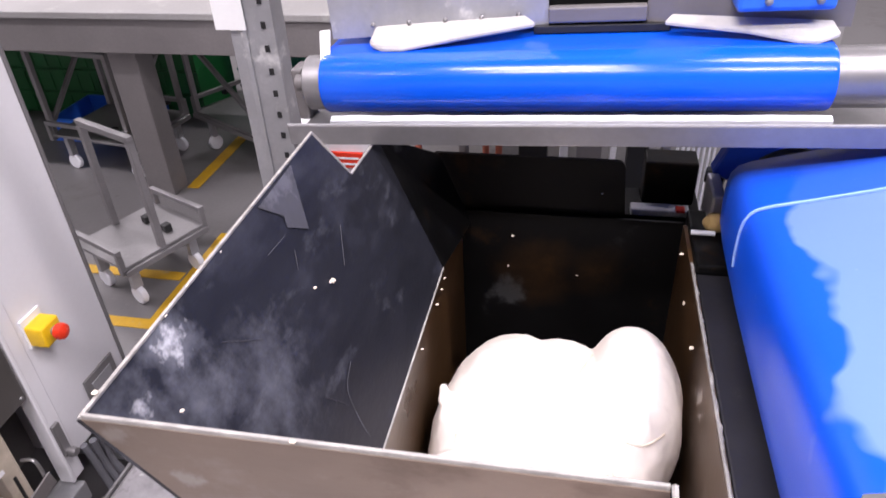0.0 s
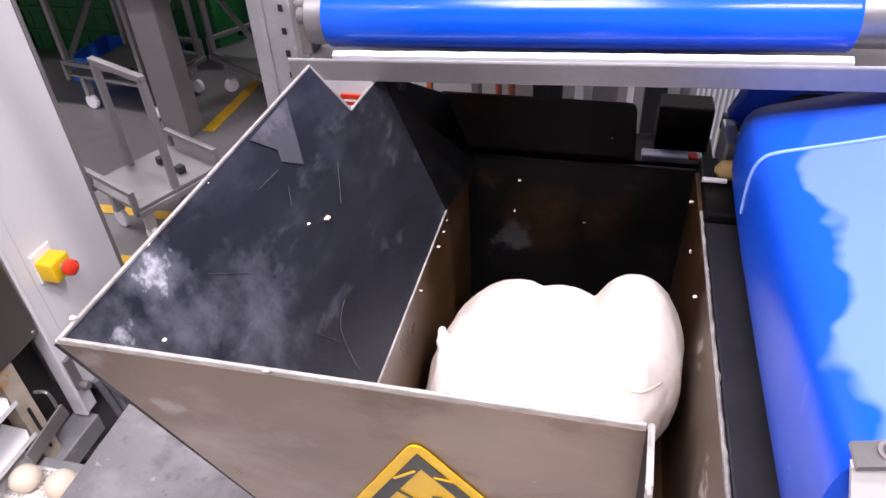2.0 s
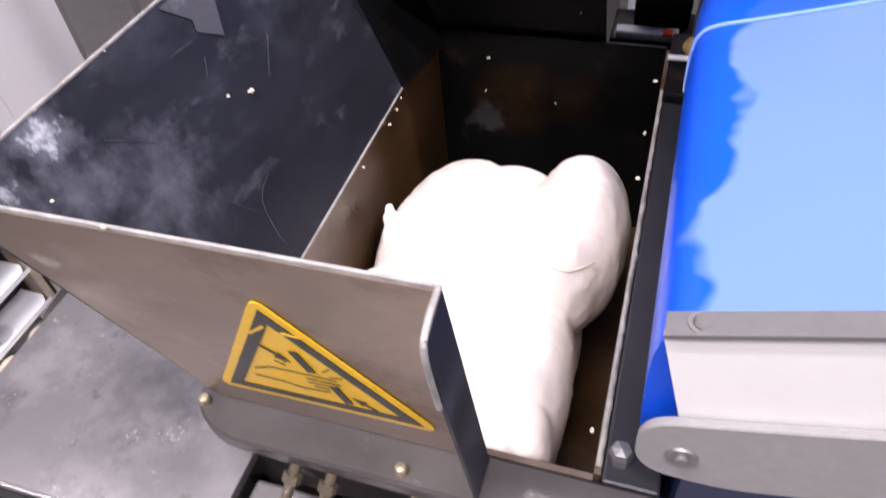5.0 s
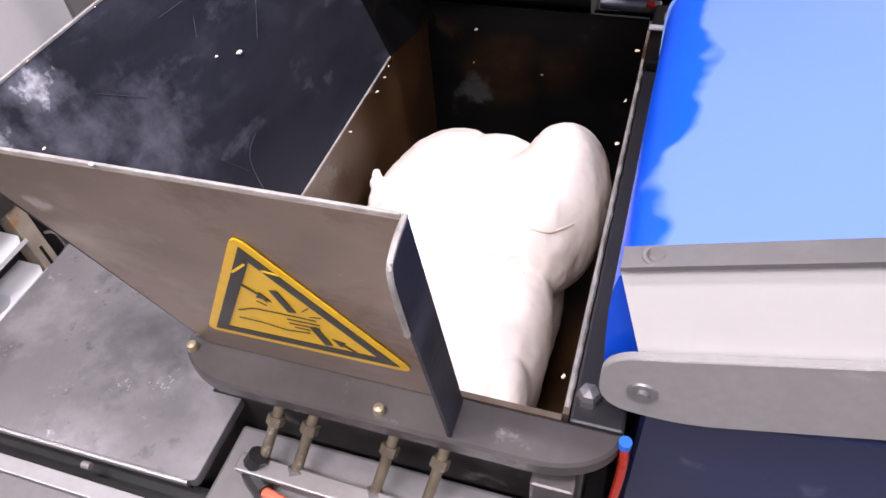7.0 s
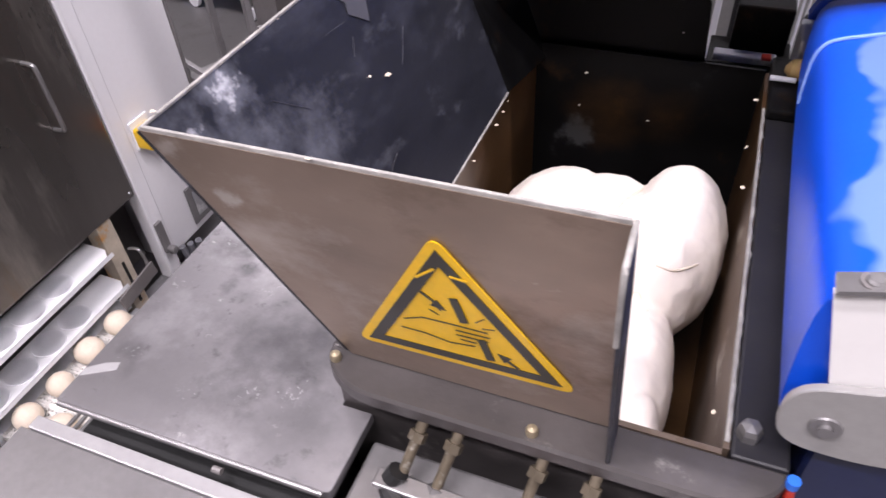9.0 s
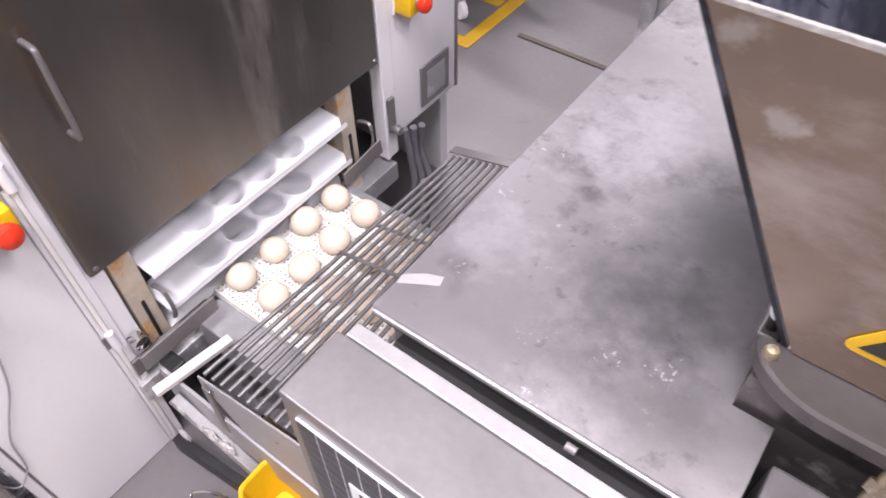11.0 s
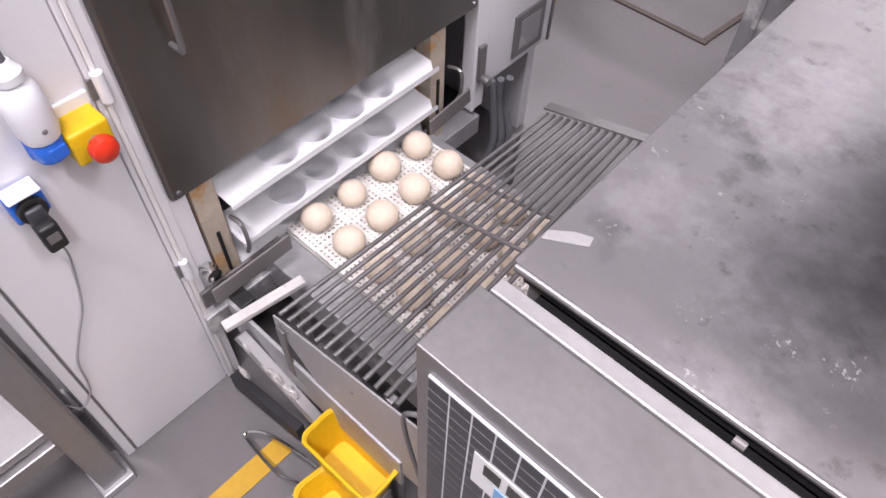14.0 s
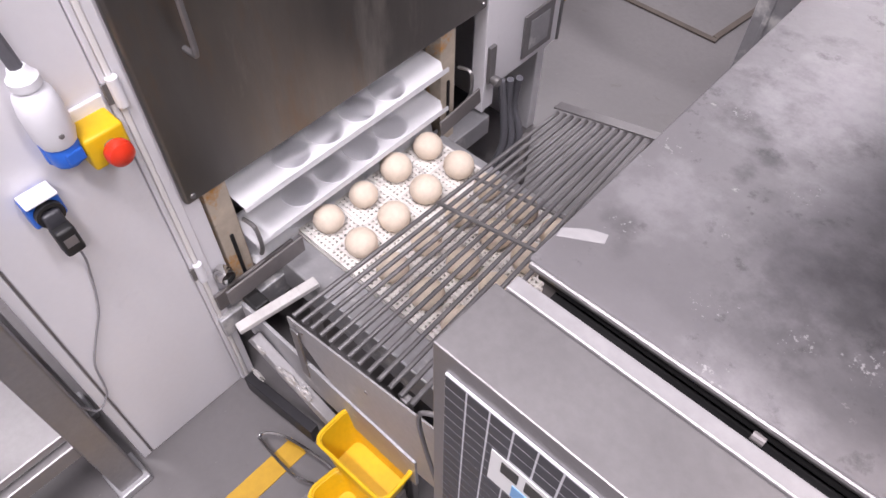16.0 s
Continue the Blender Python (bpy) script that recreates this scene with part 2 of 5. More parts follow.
BALL = mat("dough_ball_skin", (0.80, 0.69, 0.57), 0.65, 0.0, 0.92, 20, 0.2, fine=150, rand=0.05)
WHITE = mat("white_enamel", (0.74, 0.73, 0.76), 0.35, 0.0, 0.95, 3, 0.02, spots=(0.55, 0.54, 0.55, 0.3), spot_scale=6, spot_at=0.63, fine_amt=0.07)
PLASTIC = mat("white_plastic", (0.80, 0.80, 0.84), 0.4, 0.0, 0.92, 8, 0.03, fine_amt=0.07)
SKIRT = mat("white_skirt", (0.82, 0.80, 0.79), 0.5, 0.0, 0.94, 5, 0.03, fine_amt=0.07)
DOOR = mat("dark_steel_door", (0.22, 0.205, 0.19), 0.3, 0.8, 0.5, 2.5, 0.05, stretch=(1, 1.3, 0.3), spots=(0.34, 0.31, 0.28, 0.4), spot_scale=4, spot_at=0.56, spot_rough=0.5, more=(((0.24, 0.15, 0.08, 0.5), 3, 0.55),))
MESH = mat("floury_mesh_belt", (0.80, 0.77, 0.74), 0.7, 0.0, 0.8, 18, 0.5, spots=(0.9, 0.88, 0.85), spot_scale=14, spot_at=0.5)
RUST = mat("rusty_guide", (0.60, 0.52, 0.42), 0.7, 0.0, 0.6, 14, 0.2, spots=(0.50, 0.24, 0.05, 0.9), spot_scale=13, spot_at=0.53, more=(((0.03, 0.025, 0.02, 0.9), 22, 0.63),))
FLOOR = mat("floor_resin", (0.18, 0.172, 0.175), 0.38, 0.0, 0.75, 1.6, 0.06, spots=(0.13, 0.12, 0.12, 0.55), spot_scale=3.2, spot_at=0.55, spot_rough=0.5, fine=60, more=(((0.10, 0.09, 0.08, 0.6), 17, 0.62), ((0.5, 0.48, 0.45, 0.5), 30, 0.66)))
YLINE = mat("yellow_floor_paint", (0.62, 0.36, 0.02), 0.5, 0.0, 0.8, 12, 0.08, spots=(0.36, 0.33, 0.28, 0.7), spot_scale=14, spot_at=0.6)
YELLOW = mat("yellow_plastic", (0.80, 0.50, 0.01), 0.4, 0.0, 0.85, 12, 0.03, spots=(0.8, 0.7, 0.4, 0.5), spot_scale=14, spot_at=0.63)
SIGNY = mat("sign_yellow", (0.83, 0.50, 0.01), 0.35, 0.0, 0.93, 10, 0.01)
SIGNK = mat("sign_black", (0.02, 0.018, 0.014), 0.4, 0.0, 0.8, 10, 0.01)
RED = mat("red_plastic", (0.70, 0.04, 0.015), 0.3, 0.0, 0.9, 12, 0.02)
BLUEP = mat("blue_plastic", (0.03, 0.16, 0.70), 0.35, 0.0, 0.85, 12, 0.02)
DBLUE = mat("blue_painted_metal", (0.01, 0.05, 0.40), 0.35, 0.0, 0.8, 8, 0.03)
RUBBER_SHADE = mat("black_rubber_and_shade", (0.015, 0.015, 0.016), 0.5, 0.0, 0.8, 20, 0.05)
GREYCAB = mat("grey_cable", (0.16, 0.16, 0.18), 0.5, 0.0, 0.8, 20, 0.03)
ORANGE = mat("dirty_red_hose", (0.62, 0.16, 0.09), 0.45, 0.0, 0.7, 20, 0.02)
GREEN = mat("green_crate", (0.008, 0.13, 0.03), 0.45, 0.0, 0.75, 8, 0.05)
TEAL = mat("teal_crate", (0.01, 0.16, 0.12), 0.45, 0.0, 0.75, 8, 0.05)
GALV = mat("galvanised_steel", (0.50, 0.50, 0.52), 0.5, 0.6, 0.75, 10, 0.1, spots=(0.75, 0.74, 0.72, 0.6), spot_scale=16, spot_at=0.57)
GREY = mat("grey_steel_paint", (0.21, 0.195, 0.195), 0.5, 0.2, 0.8, 4, 0.04)
LIGHTGREY = mat("light_grey_top", (0.34, 0.33, 0.325), 0.55, 0.1, 0.85, 4, 0.04, spots=(0.5, 0.49, 0.47, 0.4), spot_scale=9, spot_at=0.58)
CEIL = mat("grey_ceiling", (0.22, 0.22, 0.22), 0.8, 0.0, 0.85, 2, 0.05)
WALLM = mat("painted_wall", (0.45, 0.44, 0.44), 0.7, 0.0, 0.88, 1.5, 0.05)
KEYPAD = mat("keypad_grey", (0.055, 0.055, 0.065), 0.45, 0.0, 0.85, 10, 0.02, rand=0.1)
PAPER = mat("paper", (0.80, 0.80, 0.80), 0.8, 0.0, 0.96, 10, 0.02, fine_amt=0.07)
CHROME = mat("polished_steel", (0.75, 0.74, 0.73), 0.12, 1.0, 0.9, 12, 0.02, rough_var=0.05)
LIP = mat("bright_steel_lip", (0.40, 0.39, 0.40), 0.4, 0.4, 0.9, 8, 0.03)
BOXTOP = mat("satin_steel_casing", (0.275, 0.265, 0.27), 0.38, 0.6, 0.8, 4, 0.04, spots=(0.40, 0.39, 0.40, 0.35), spot_scale=9, spot_at=0.6, more=(((0.7, 0.69, 0.68, 0.6), 45, 0.68),))
FLOURED = mat("floury_white_channel", (0.66, 0.64, 0.63), 0.7, 0.0, 0.8, 14, 0.4, spots=(0.30, 0.28, 0.26, 0.7), spot_scale=20, spot_at=0.6)
LEAD = mat("thin_grey_lead", (0.30, 0.29, 0.31), 0.5, 0.0, 0.9, 20, 0.02)
SHEET = mat("dull_steel_sheet", (0.44, 0.43, 0.44), 0.5, 0.25, 0.85, 5, 0.04, spots=(0.58, 0.56, 0.54, 0.4), spot_scale=12, spot_at=0.6)
BRASS = mat("dirty_brass", (0.45, 0.38, 0.26), 0.45, 0.7, 0.6, 30, 0.1)

# ---- mesh helpers ----


def part(name, bm, material, parent=None, label="", smooth=False):
    me = bpy.data.meshes.new(name)
    bmesh.ops.recalc_face_normals(bm, faces=bm.faces)
    bm.to_mesh(me)
    bm.free()
    me.materials.append(material)
    if smooth:
        me.shade_smooth()
        me.set_sharp_from_angle(angle=radians(35))
    ob = new(name, me)
    if parent:
        ob.parent = parent
        ob.matrix_parent_inverse = parent.matrix_basis.inverted()
    if label:
        ob["label"] = label
    return ob


def thing(name, x, y, z, label, category, group="", kind=""):
    ob = new(name)
    ob.empty_display_size = 0.05
    ob.location = (x, y, z)
    return tagged(ob, label, category, group, kind)


def bevel(bm, r, seg=2):
    if r > 0:
        bmesh.ops.bevel(bm, geom=list(bm.edges), offset=r, segments=seg, affect="EDGES", profile=0.5, clamp_overlap=True)
    return bm


def box(x0, x1, y0, y1, z0, z1, r=0.002, seg=2):
    bm = bmesh.new()
    bmesh.ops.create_cube(bm, size=1)
    for v in bm.verts:
        v.co = Vector(((x0 + x1) / 2 + v.co.x * (x1 - x0), (y0 + y1) / 2 + v.co.y * (y1 - y0), (z0 + z1) / 2 + v.co.z * (z1 - z0)))
    return bevel(bm, r, seg)


def rod(a, b, r, n=12, r2=None, bm=None, caps=True):
    bm = bm or bmesh.new()
    a, b = Vector(a), Vector(b)
    m = Matrix.Translation((a + b) / 2) @ (b - a).to_track_quat("Z", "Y").to_matrix().to_4x4()
    bmesh.ops.create_cone(bm, cap_ends=caps, segments=n, radius1=r, radius2=r if r2 is None else r2, depth=(b - a).length, matrix=m)
    return bm


def bar(a, b, w, h, r=0.002):
    """A square bar from a to b."""
    a, b = Vector(a), Vector(b)
    bm = bmesh.new()
    bmesh.ops.create_cube(bm, size=1)
    for v in bm.verts:
        v.co = Vector((v.co.x * w, v.co.y * h, v.co.z * (b - a).length))
    bevel(bm, r)
    bm.transform(Matrix.Translation((a + b) / 2) @ (b - a).to_track_quat("Z", "Y").to_matrix().to_4x4())
    return bm


def prism(pts, offset, r=0.0):
    """A sheet: polygon of 3D points thickened by the vector offset."""
    bm = bmesh.new()
    vs = [bm.verts.new(p) for p in pts]
    f = bm.faces.new(vs)
    ext = bmesh.ops.extrude_face_region(bm, geom=[f])
    bmesh.ops.translate(bm, vec=Vector(offset), verts=[e for e in ext["geom"] if isinstance(e, bmesh.types.BMVert)])
    return bevel(bm, r, 1)


def rounded(poly, r, n=5):
    """Rounds the corners of a 2D polygon."""
    out = []
    k = len(poly)
    for i, p in enumerate(poly):
        p, a, b = Vector(p), Vector(poly[i - 1]), Vector(poly[(i + 1) % k])
        ri = r[i] if isinstance(r, (list, tuple)) else r
        if ri <= 0:
            out.append(tuple(p))
            continue
        u, w = (a - p).normalized(), (b - p).normalized()
        d = min(ri, (a - p).length * 0.48, (b - p).length * 0.48)
        s, e = p + u * d, p + w * d
        for j in range(n + 1):
            t = j / n
            out.append(tuple(s * (1 - t) ** 2 + p * 2 * t * (1 - t) + e * t * t))
    return out


def pipe(pts, r, n=8, smooth_steps=5):
    """A bent round bar through points."""
    pts = [Vector(p) for p in pts]
    path = []
    for i in range(len(pts) - 1):
        p0, p1, p2, p3 = pts[max(0, i - 1)], pts[i], pts[i + 1], pts[min(len(pts) - 1, i + 2)]
        for j in range(smooth_steps):
            t = j / smooth_steps
            path.append(0.5 * (2 * p1 + (p2 - p0) * t + (2 * p0 - 5 * p1 + 4 * p2 - p3) * t * t + (3 * p1 - p0 - 3 * p2 + p3) * t ** 3))
    path.append(pts[-1])
    bm = bmesh.new()
    rings = []
    ref = Vector((0.3, 0.5, 0.81))
    for i, p in enumerate(path):
        d = (path[min(i + 1, len(path) - 1)] - path[max(i - 1, 0)]).normalized()
        u = d.cross(ref).normalized()
        w = d.cross(u)
        rings.append([bm.verts.new(p + (u * math.cos(a) + w * math.sin(a)) * r) for a in (2 * math.pi * k / n for k in range(n))])
    for a, b in zip(rings, rings[1:]):
        for k in range(n):
            bm.faces.new((a[k], a[(k + 1) % n], b[(k + 1) % n], b[k]))
    bm.faces.new(rings[0])
    bm.faces.new(rings[-1])
    return bm


def lathe(profile, center, axis="z", n=24):
    """Turns (radius, height) pairs round an axis."""
    bm = bmesh.new()
    rings = []
    for r, h in profile:
        ring = []
        for k in range(n):
            a = 2 * math.pi * k / n
            p = {"z": (r * math.cos(a), r * math.sin(a), h), "x": (h, r * math.cos(a), r * math.sin(a)), "y": (r * math.cos(a), h, r * math.sin(a))}[axis]
            ring.append(bm.verts.new(Vector(center) + Vector(p)))
        rings.append(ring)
    for a, b in zip(rings, rings[1:]):
        for k in range(n):
            bm.faces.new((a[k], a[(k + 1) % n], b[(k + 1) % n], b[k]))
    bm.faces.new(rings[0])
    bm.faces.new(rings[-1])
    return bm


# ---- room ----
FX = -0.78  # front face of the proofing cabinet
tagged(part("floor", box(-9, 6, -5, 7, -0.1, 0, 0), FLOOR), "grey resin factory floor with stains and flour", "floor", kind="structure")
tagged(part("wall_north", box(-9, 6, 7, 7.2, 0, 4.2, 0), WALLM), "plain pale painted factory wall", "wall", kind="structure")
tagged(part("wall_south", box(-9, 6, -5.2, -5, 0, 4.2, 0), WALLM), "plain pale painted factory wall", "wall", kind="structure")
tagged(part("wall_west", box(-9.2, -9, -5.2, 7.2, 0, 4.2, 0), WALLM), "plain pale painted factory wall", "wall", kind="structure")
tagged(part("wall_east", box(6, 6.2, -5.2, 7.2, 0, 4.2, 0), WALLM), "plain pale painted factory wall", "wall", kind="structure")
tagged(part("ceiling", box(-9.2, 6.2, -5.2, 7.2, 4.2, 4.3, 0), CEIL), "plain grey factory ceiling", "ceiling", kind="structure")


def floor_line(x0, x1, y0, y1):
    tagged(part("floor_line", box(x0, x1, y0, y1, 0.0, 0.003, 0), YLINE), "worn yellow painted marking line on the floor", "floor marking", "floor lines", "structure")


floor_line(-1.42, -1.10, 1.375, 1.425)
floor_line(-1.15, -1.10, 1.425, 2.0)
floor_line(-1.62, -1.16, 1.66, 1.71)
floor_line(-1.50, -1.44, 2.36, 3.3)
floor_line(-0.60, -0.555, -0.75, -0.19)

for a_, b_ in (((-1.0, 1.548, 0.004), (-0.62, 1.548, 0.004)), ((-0.632, 1.56, 0.004), (-0.59, 1.95, 0.004))):
    tagged(part("floor_edge_strip", bar(a_, b_, 0.02, 0.006, 0.001), RUSTY), "rusty brown steel edging strip set in the floor", "floor strip", "floor strips", "structure")

# ---- dough hopper ----
hopper = thing("dough_hopper", 0.3, 0.35, 0.925, "open steel dough hopper with scratched black lining and flour stains", "hopper")
zt, zb = 1.22, 0.957


def front_y(z):
    return 0.032 * (zt - z) / (zt - zb)


fp = [(0, zt), (0.386, zt + 0.004), (0.398, zb), (0.132, zb)]
part("front_panel", prism([(x, front_y(z), z) for x, z in fp], (0, 0.004, 0)), FRONT, hopper, "brownish worn steel front panel")
part("top_lip", bar((0.0, 0.002, zt + 0.001), (0.386, 0.002, zt + 0.005), 0.003, 0.006, 0.001), EDGE, hopper, "bright scraped upper edge")
ff = rounded([(-0.034, 1.212), (0.003, 1.226), (0.034, zb), (-0.005, zb)], [0.012, 0.004, 0, 0], 4)
part("side_flange", prism([(0.3865 + 0.012 * (zt - z) / (zt - zb), y, z) for y, z in ff], (0.004, 0, 0), 0.001), BLACK, hopper, "dark folded stiffening flange with a scuffed corner")
part("flange_edge", pipe([(0.3885, 0.003, 1.226), (0.3885, -0.022, 1.2195), (0.389, -0.033, 1.205), (0.391, -0.028, 1.14)], 0.0022, 6, 4), EDGE, hopper, "bright scuffed flange edge", True)
# left sloping wall: rim at x = 0, foot at x = 0.129
kx = 0.129 / (zt - 0.953)


def slope(s, y):
    return (s * kx, y, zt - s)


lw = [slope(0, 0), slope(0, 0.462), slope(0.068, 0.49), slope(0.072, 0.606), slope(0.267, 0.572), slope(0.267, 0.036)]
part("left_wall", prism(lw, (-0.004, 0, -0.002)), BLACK, hopper, "sloping black wall with grey flour smears")
for nm, a, b in (("rim", slope(-0.001, 0), slope(-0.001, 0.462)), ("rim", slope(0, 0.462), slope(0.068, 0.49)), ("rim", slope(0.068, 0.49), slope(0.072, 0.606)),
                 ("foot_edge", slope(0.267, 0.036), slope(0.267, 0.572))):
    part(nm, bar(a, b, 0.0032, 0.0028, 0.0006), EDGE, hopper, "bright scraped plate edge")
part("flour_patch", prism([Vector(slope(a, y)) + Vector((0.0012, 0, 0.0006)) for a, y in ((0.003, 0.383), (0.004, 0.290), (0.030, 0.318), (0.040, 0.312), (0.060, 0.342))], (0.0003, 0, 0.0002)), FILM, hopper, "grey dried flour film")
for pts_ in (((0.06, 0.30), (0.075, 0.285)), ((0.04, 0.26), (0.043, 0.30)), ((0.181, 0.265), (0.192, 0.233), (0.226, 0.219), (0.242, 0.218)), ((0.09, 0.40), (0.12, 0.36)), ((0.17, 0.20), (0.20, 0.22)), ((0.05, 0.14), (0.08, 0.18))):
    part("scratch", pipe([Vector(slope(a, y)) + Vector((0.0008, 0, 0.0004)) for a, y in pts_], 0.0004, 5, 3), FILM, hopper, "thin pale scratch")
part("corner_wall", prism([(0.033, 0.606, 1.15), (0.095, 0.742, 1.058), (0.145, 0.742, 0.93), (0.129, 0.572, 0.953)], (-0.003, 0.004, 0)), BLACK_SHADED, hopper, "black folded corner plate")
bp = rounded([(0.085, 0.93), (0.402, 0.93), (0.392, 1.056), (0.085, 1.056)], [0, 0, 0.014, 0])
part("back_plate", prism([(x, 0.752, z) for x, z in bp], (0, 0.006, 0)), BLACK_SHADED, hopper, "black upright back plate with rounded corner")
# chamber below the flange
CX0, CX1, CY0, CY1, CZ = 0.129, 0.492, 0.046, 0.738, 0.58
part("chamber_wall", box(CX0 - 0.006, CX0, CY0, CY1, CZ, 0.951, 0), CHAMBER, hopper, "brown oily inner steel wall")
part("chamber_wall", box(CX1, CX1 + 0.006, CY0, CY1, CZ, 0.9545, 0), CHAMBER, hopper, "brown oily inner steel wall")
part("chamber_wall", box(CX0, CX1, CY1, CY1 + 0.006, CZ, 0.957, 0), BLACK_SHADED, hopper, "black inner back wall")
part("chamber_wall", box(CX0, CX1, CY0 - 0.006, CY0, CZ, 0.953, 0), CHAMBER, hopper, "brown oily inner steel wall")
part("chamber_floor", box(CX0, CX1, CY0, CY1, CZ - 0.006, CZ, 0), CHAMBER, hopper, "dark oily chamber floor")
# flange ring
quarter = [math.radians(90 * k / 12) for k in range(13)]
fs = [(0.174 - 0.068 * math.cos(a), 0.039 - 0.047 * math.sin(a)) for a in quarter] + [(0.474 + 0.074 * math.sin(a), 0.039 - 0.047 * math.cos(a)) for a in quarter]
part("base_flange", prism([(x, y, 0.934) for x, y in fs], (0, 0, 0.021), 0.003), FLANGE, hopper, "thick dark rounded base flange", True)
part("base_flange", box(CX1 + 0.007, 0.548, 0.0395, 0.77, 0.922, 0.955, 0.003), DARKFL, hopper, "dark side flange with dried dough along the edge")
part("base_flange", box(0.103, CX0 - 0.007, 0.0395, 0.77, 0.922, 0.95, 0.003), FLANGE, hopper)
bm = bmesh.new()
prev = None
for i in range(97):
    y = 0.052 + i * 0.006
    n0, n1 = noise.noise(Vector((y * 40, 3.1, 0))), noise.noise(Vector((y * 150, 7.7, 0)))
    w = 0.0014 + 0.0016 * max(0, n0) + 0.0022 * max(0, n1)
    h = 0.0015 + 0.002 * max(0, n1)
    cur = [bm.verts.new(p) for p in ((CX1 + 0.0005, y, 0.9535), (CX1 + 0.001, y, 0.9555 + h), (CX1 + 0.002 + w, y, 0.9555 + h), (CX1 + 0.003 + w * 1.4, y, 0.9552))]
    if prev:
        for k in range(3):
            bm.faces.new((prev[k], prev[k + 1], cur[k + 1], cur[k]))
    prev = cur
part("dough_crust", bm, EDGE, hopper, "crusty dried dough line on the edge", True)
part("end_block", box(0.497, 0.548, 0.60, 0.76, 0.955, 0.972, 0.004), BLACK_SHADED, hopper, "black end block of the flange")
for bx, by, br in ((0.119, 0.022, 0.006), (0.33, 0.004, 0.006), (0.512, 0.066, 0.011)):
    b = lathe([(0.001, 0.009 * br / 0.006), (br * 0.8, 0.008 * br / 0.006), (br, 0.005 * br / 0.006), (br, 0)], (bx, by, 0.955), "z", 6 if br > 0.01 else 12)
    part("bolt", b, STEEL if br > 0.01 else BRASS, hopper, "hexagon bolt head" if br > 0.01 else "brass-coloured bolt head")

# warning sign on the front panel
SIGN_TRI = [(0.2455, 1.1735), (0.149, 0.9965), (0.3645, 1.002)]
sign = part("warning_sign", prism([(x, front_y(z) - 0.0022, z) for x, z in rounded(SIGN_TRI, 0.016, 6)], (0, 0.0016, 0)),
            SIGNY, hopper, "yellow triangular crushing-hazard warning sticker")


def on_sign(name, poly, lift=0.003, m=SIGNK):
    if name != "border":
        poly = [(0.2525 + (x - 0.2555) * 0.92, 1.054 + (z - 1.048) * 0.95) for x, z in poly]
    part(name, prism([(x, front_y(z) - lift, z) for x, z in poly], (0, 0.0006, 0)), m, sign)


def ring_band(tri, inner):
    for i in range(3):
        j = (i + 1) % 3
        on_sign("border", [tri[i], tri[j], inner[j], inner[i]])


def shrink(tri, d):
    c = Vector((sum(p[0] for p in tri) / 3, sum(p[1] for p in tri) / 3))
    return [tuple(c + (Vector(p) - c) * d) for p in tri]


ring_band(shrink(SIGN_TRI, 0.87), shrink(SIGN_TRI, 0.70))
for a_, b_ in (((0.226, 1.119), (0.243, 1.135)), ((0.256, 1.130), (0.271, 1.1285))):
    a_, b_ = Vector(a_), Vector(b_)
    n_ = (b_ - a_).orthogonal().normalized() * 0.0011
    part("worn_line", prism([(x, front_y(z) - 0.0037, z) for x, z in (a_ + n_, b_ + n_, b_ - n_, a_ - n_)], (0, 0.0006, 0)), SIGNY, sign, "pale crease across the printed border")


def stroke(a, b, w, name="stroke"):
    a, b = Vector(a), Vector(b)
    n = (b - a).orthogonal().normalized() * w / 2
    on_sign(name, [tuple(a + n), tuple(b + n), tuple(b - n), tuple(a - n)], 0.0034)


stroke((0.2595, 1.098), (0.268, 1.065), 0.0085, "bar")
stroke((0.283, 1.045), (0.2915, 1.014), 0.0085, "bar")
stroke((0.228, 1.097), (0.243, 1.084), 0.003, "arrow")
on_sign("arrow", [(0.251, 1.077), (0.236, 1.080), (0.243, 1.090)], 0.0034)
stroke((0.319, 1.012), (0.306, 1.022), 0.003, "arrow")
on_sign("arrow", [(0.298, 1.029), (0.312, 1.026), (0.305, 1.016)], 0.0034)
for q in ([(0.205, 1.047), (0.225, 1.057), (0.255, 1.058), (0.290, 1.058)], [(0.200, 1.032), (0.225, 1.032), (0.250, 1.027), (0.276, 1.031)],
          [(0.258, 1.050), (0.292, 1.051)], [(0.258, 1.043), (0.29, 1.044)], [(0.262, 1.037), (0.278, 1.037)]):
    for a, b in zip(q, q[1:]):
        stroke(a, b, 0.0013, "line")
for q in (((0.243, 1.068), (0.234, 1.073)), ((0.246, 1.075), (0.240, 1.083)), ((0.279, 1.07), (0.288, 1.079)), ((0.285, 1.063), (0.297, 1.066))):
    stroke(*q, 0.0009, "line")

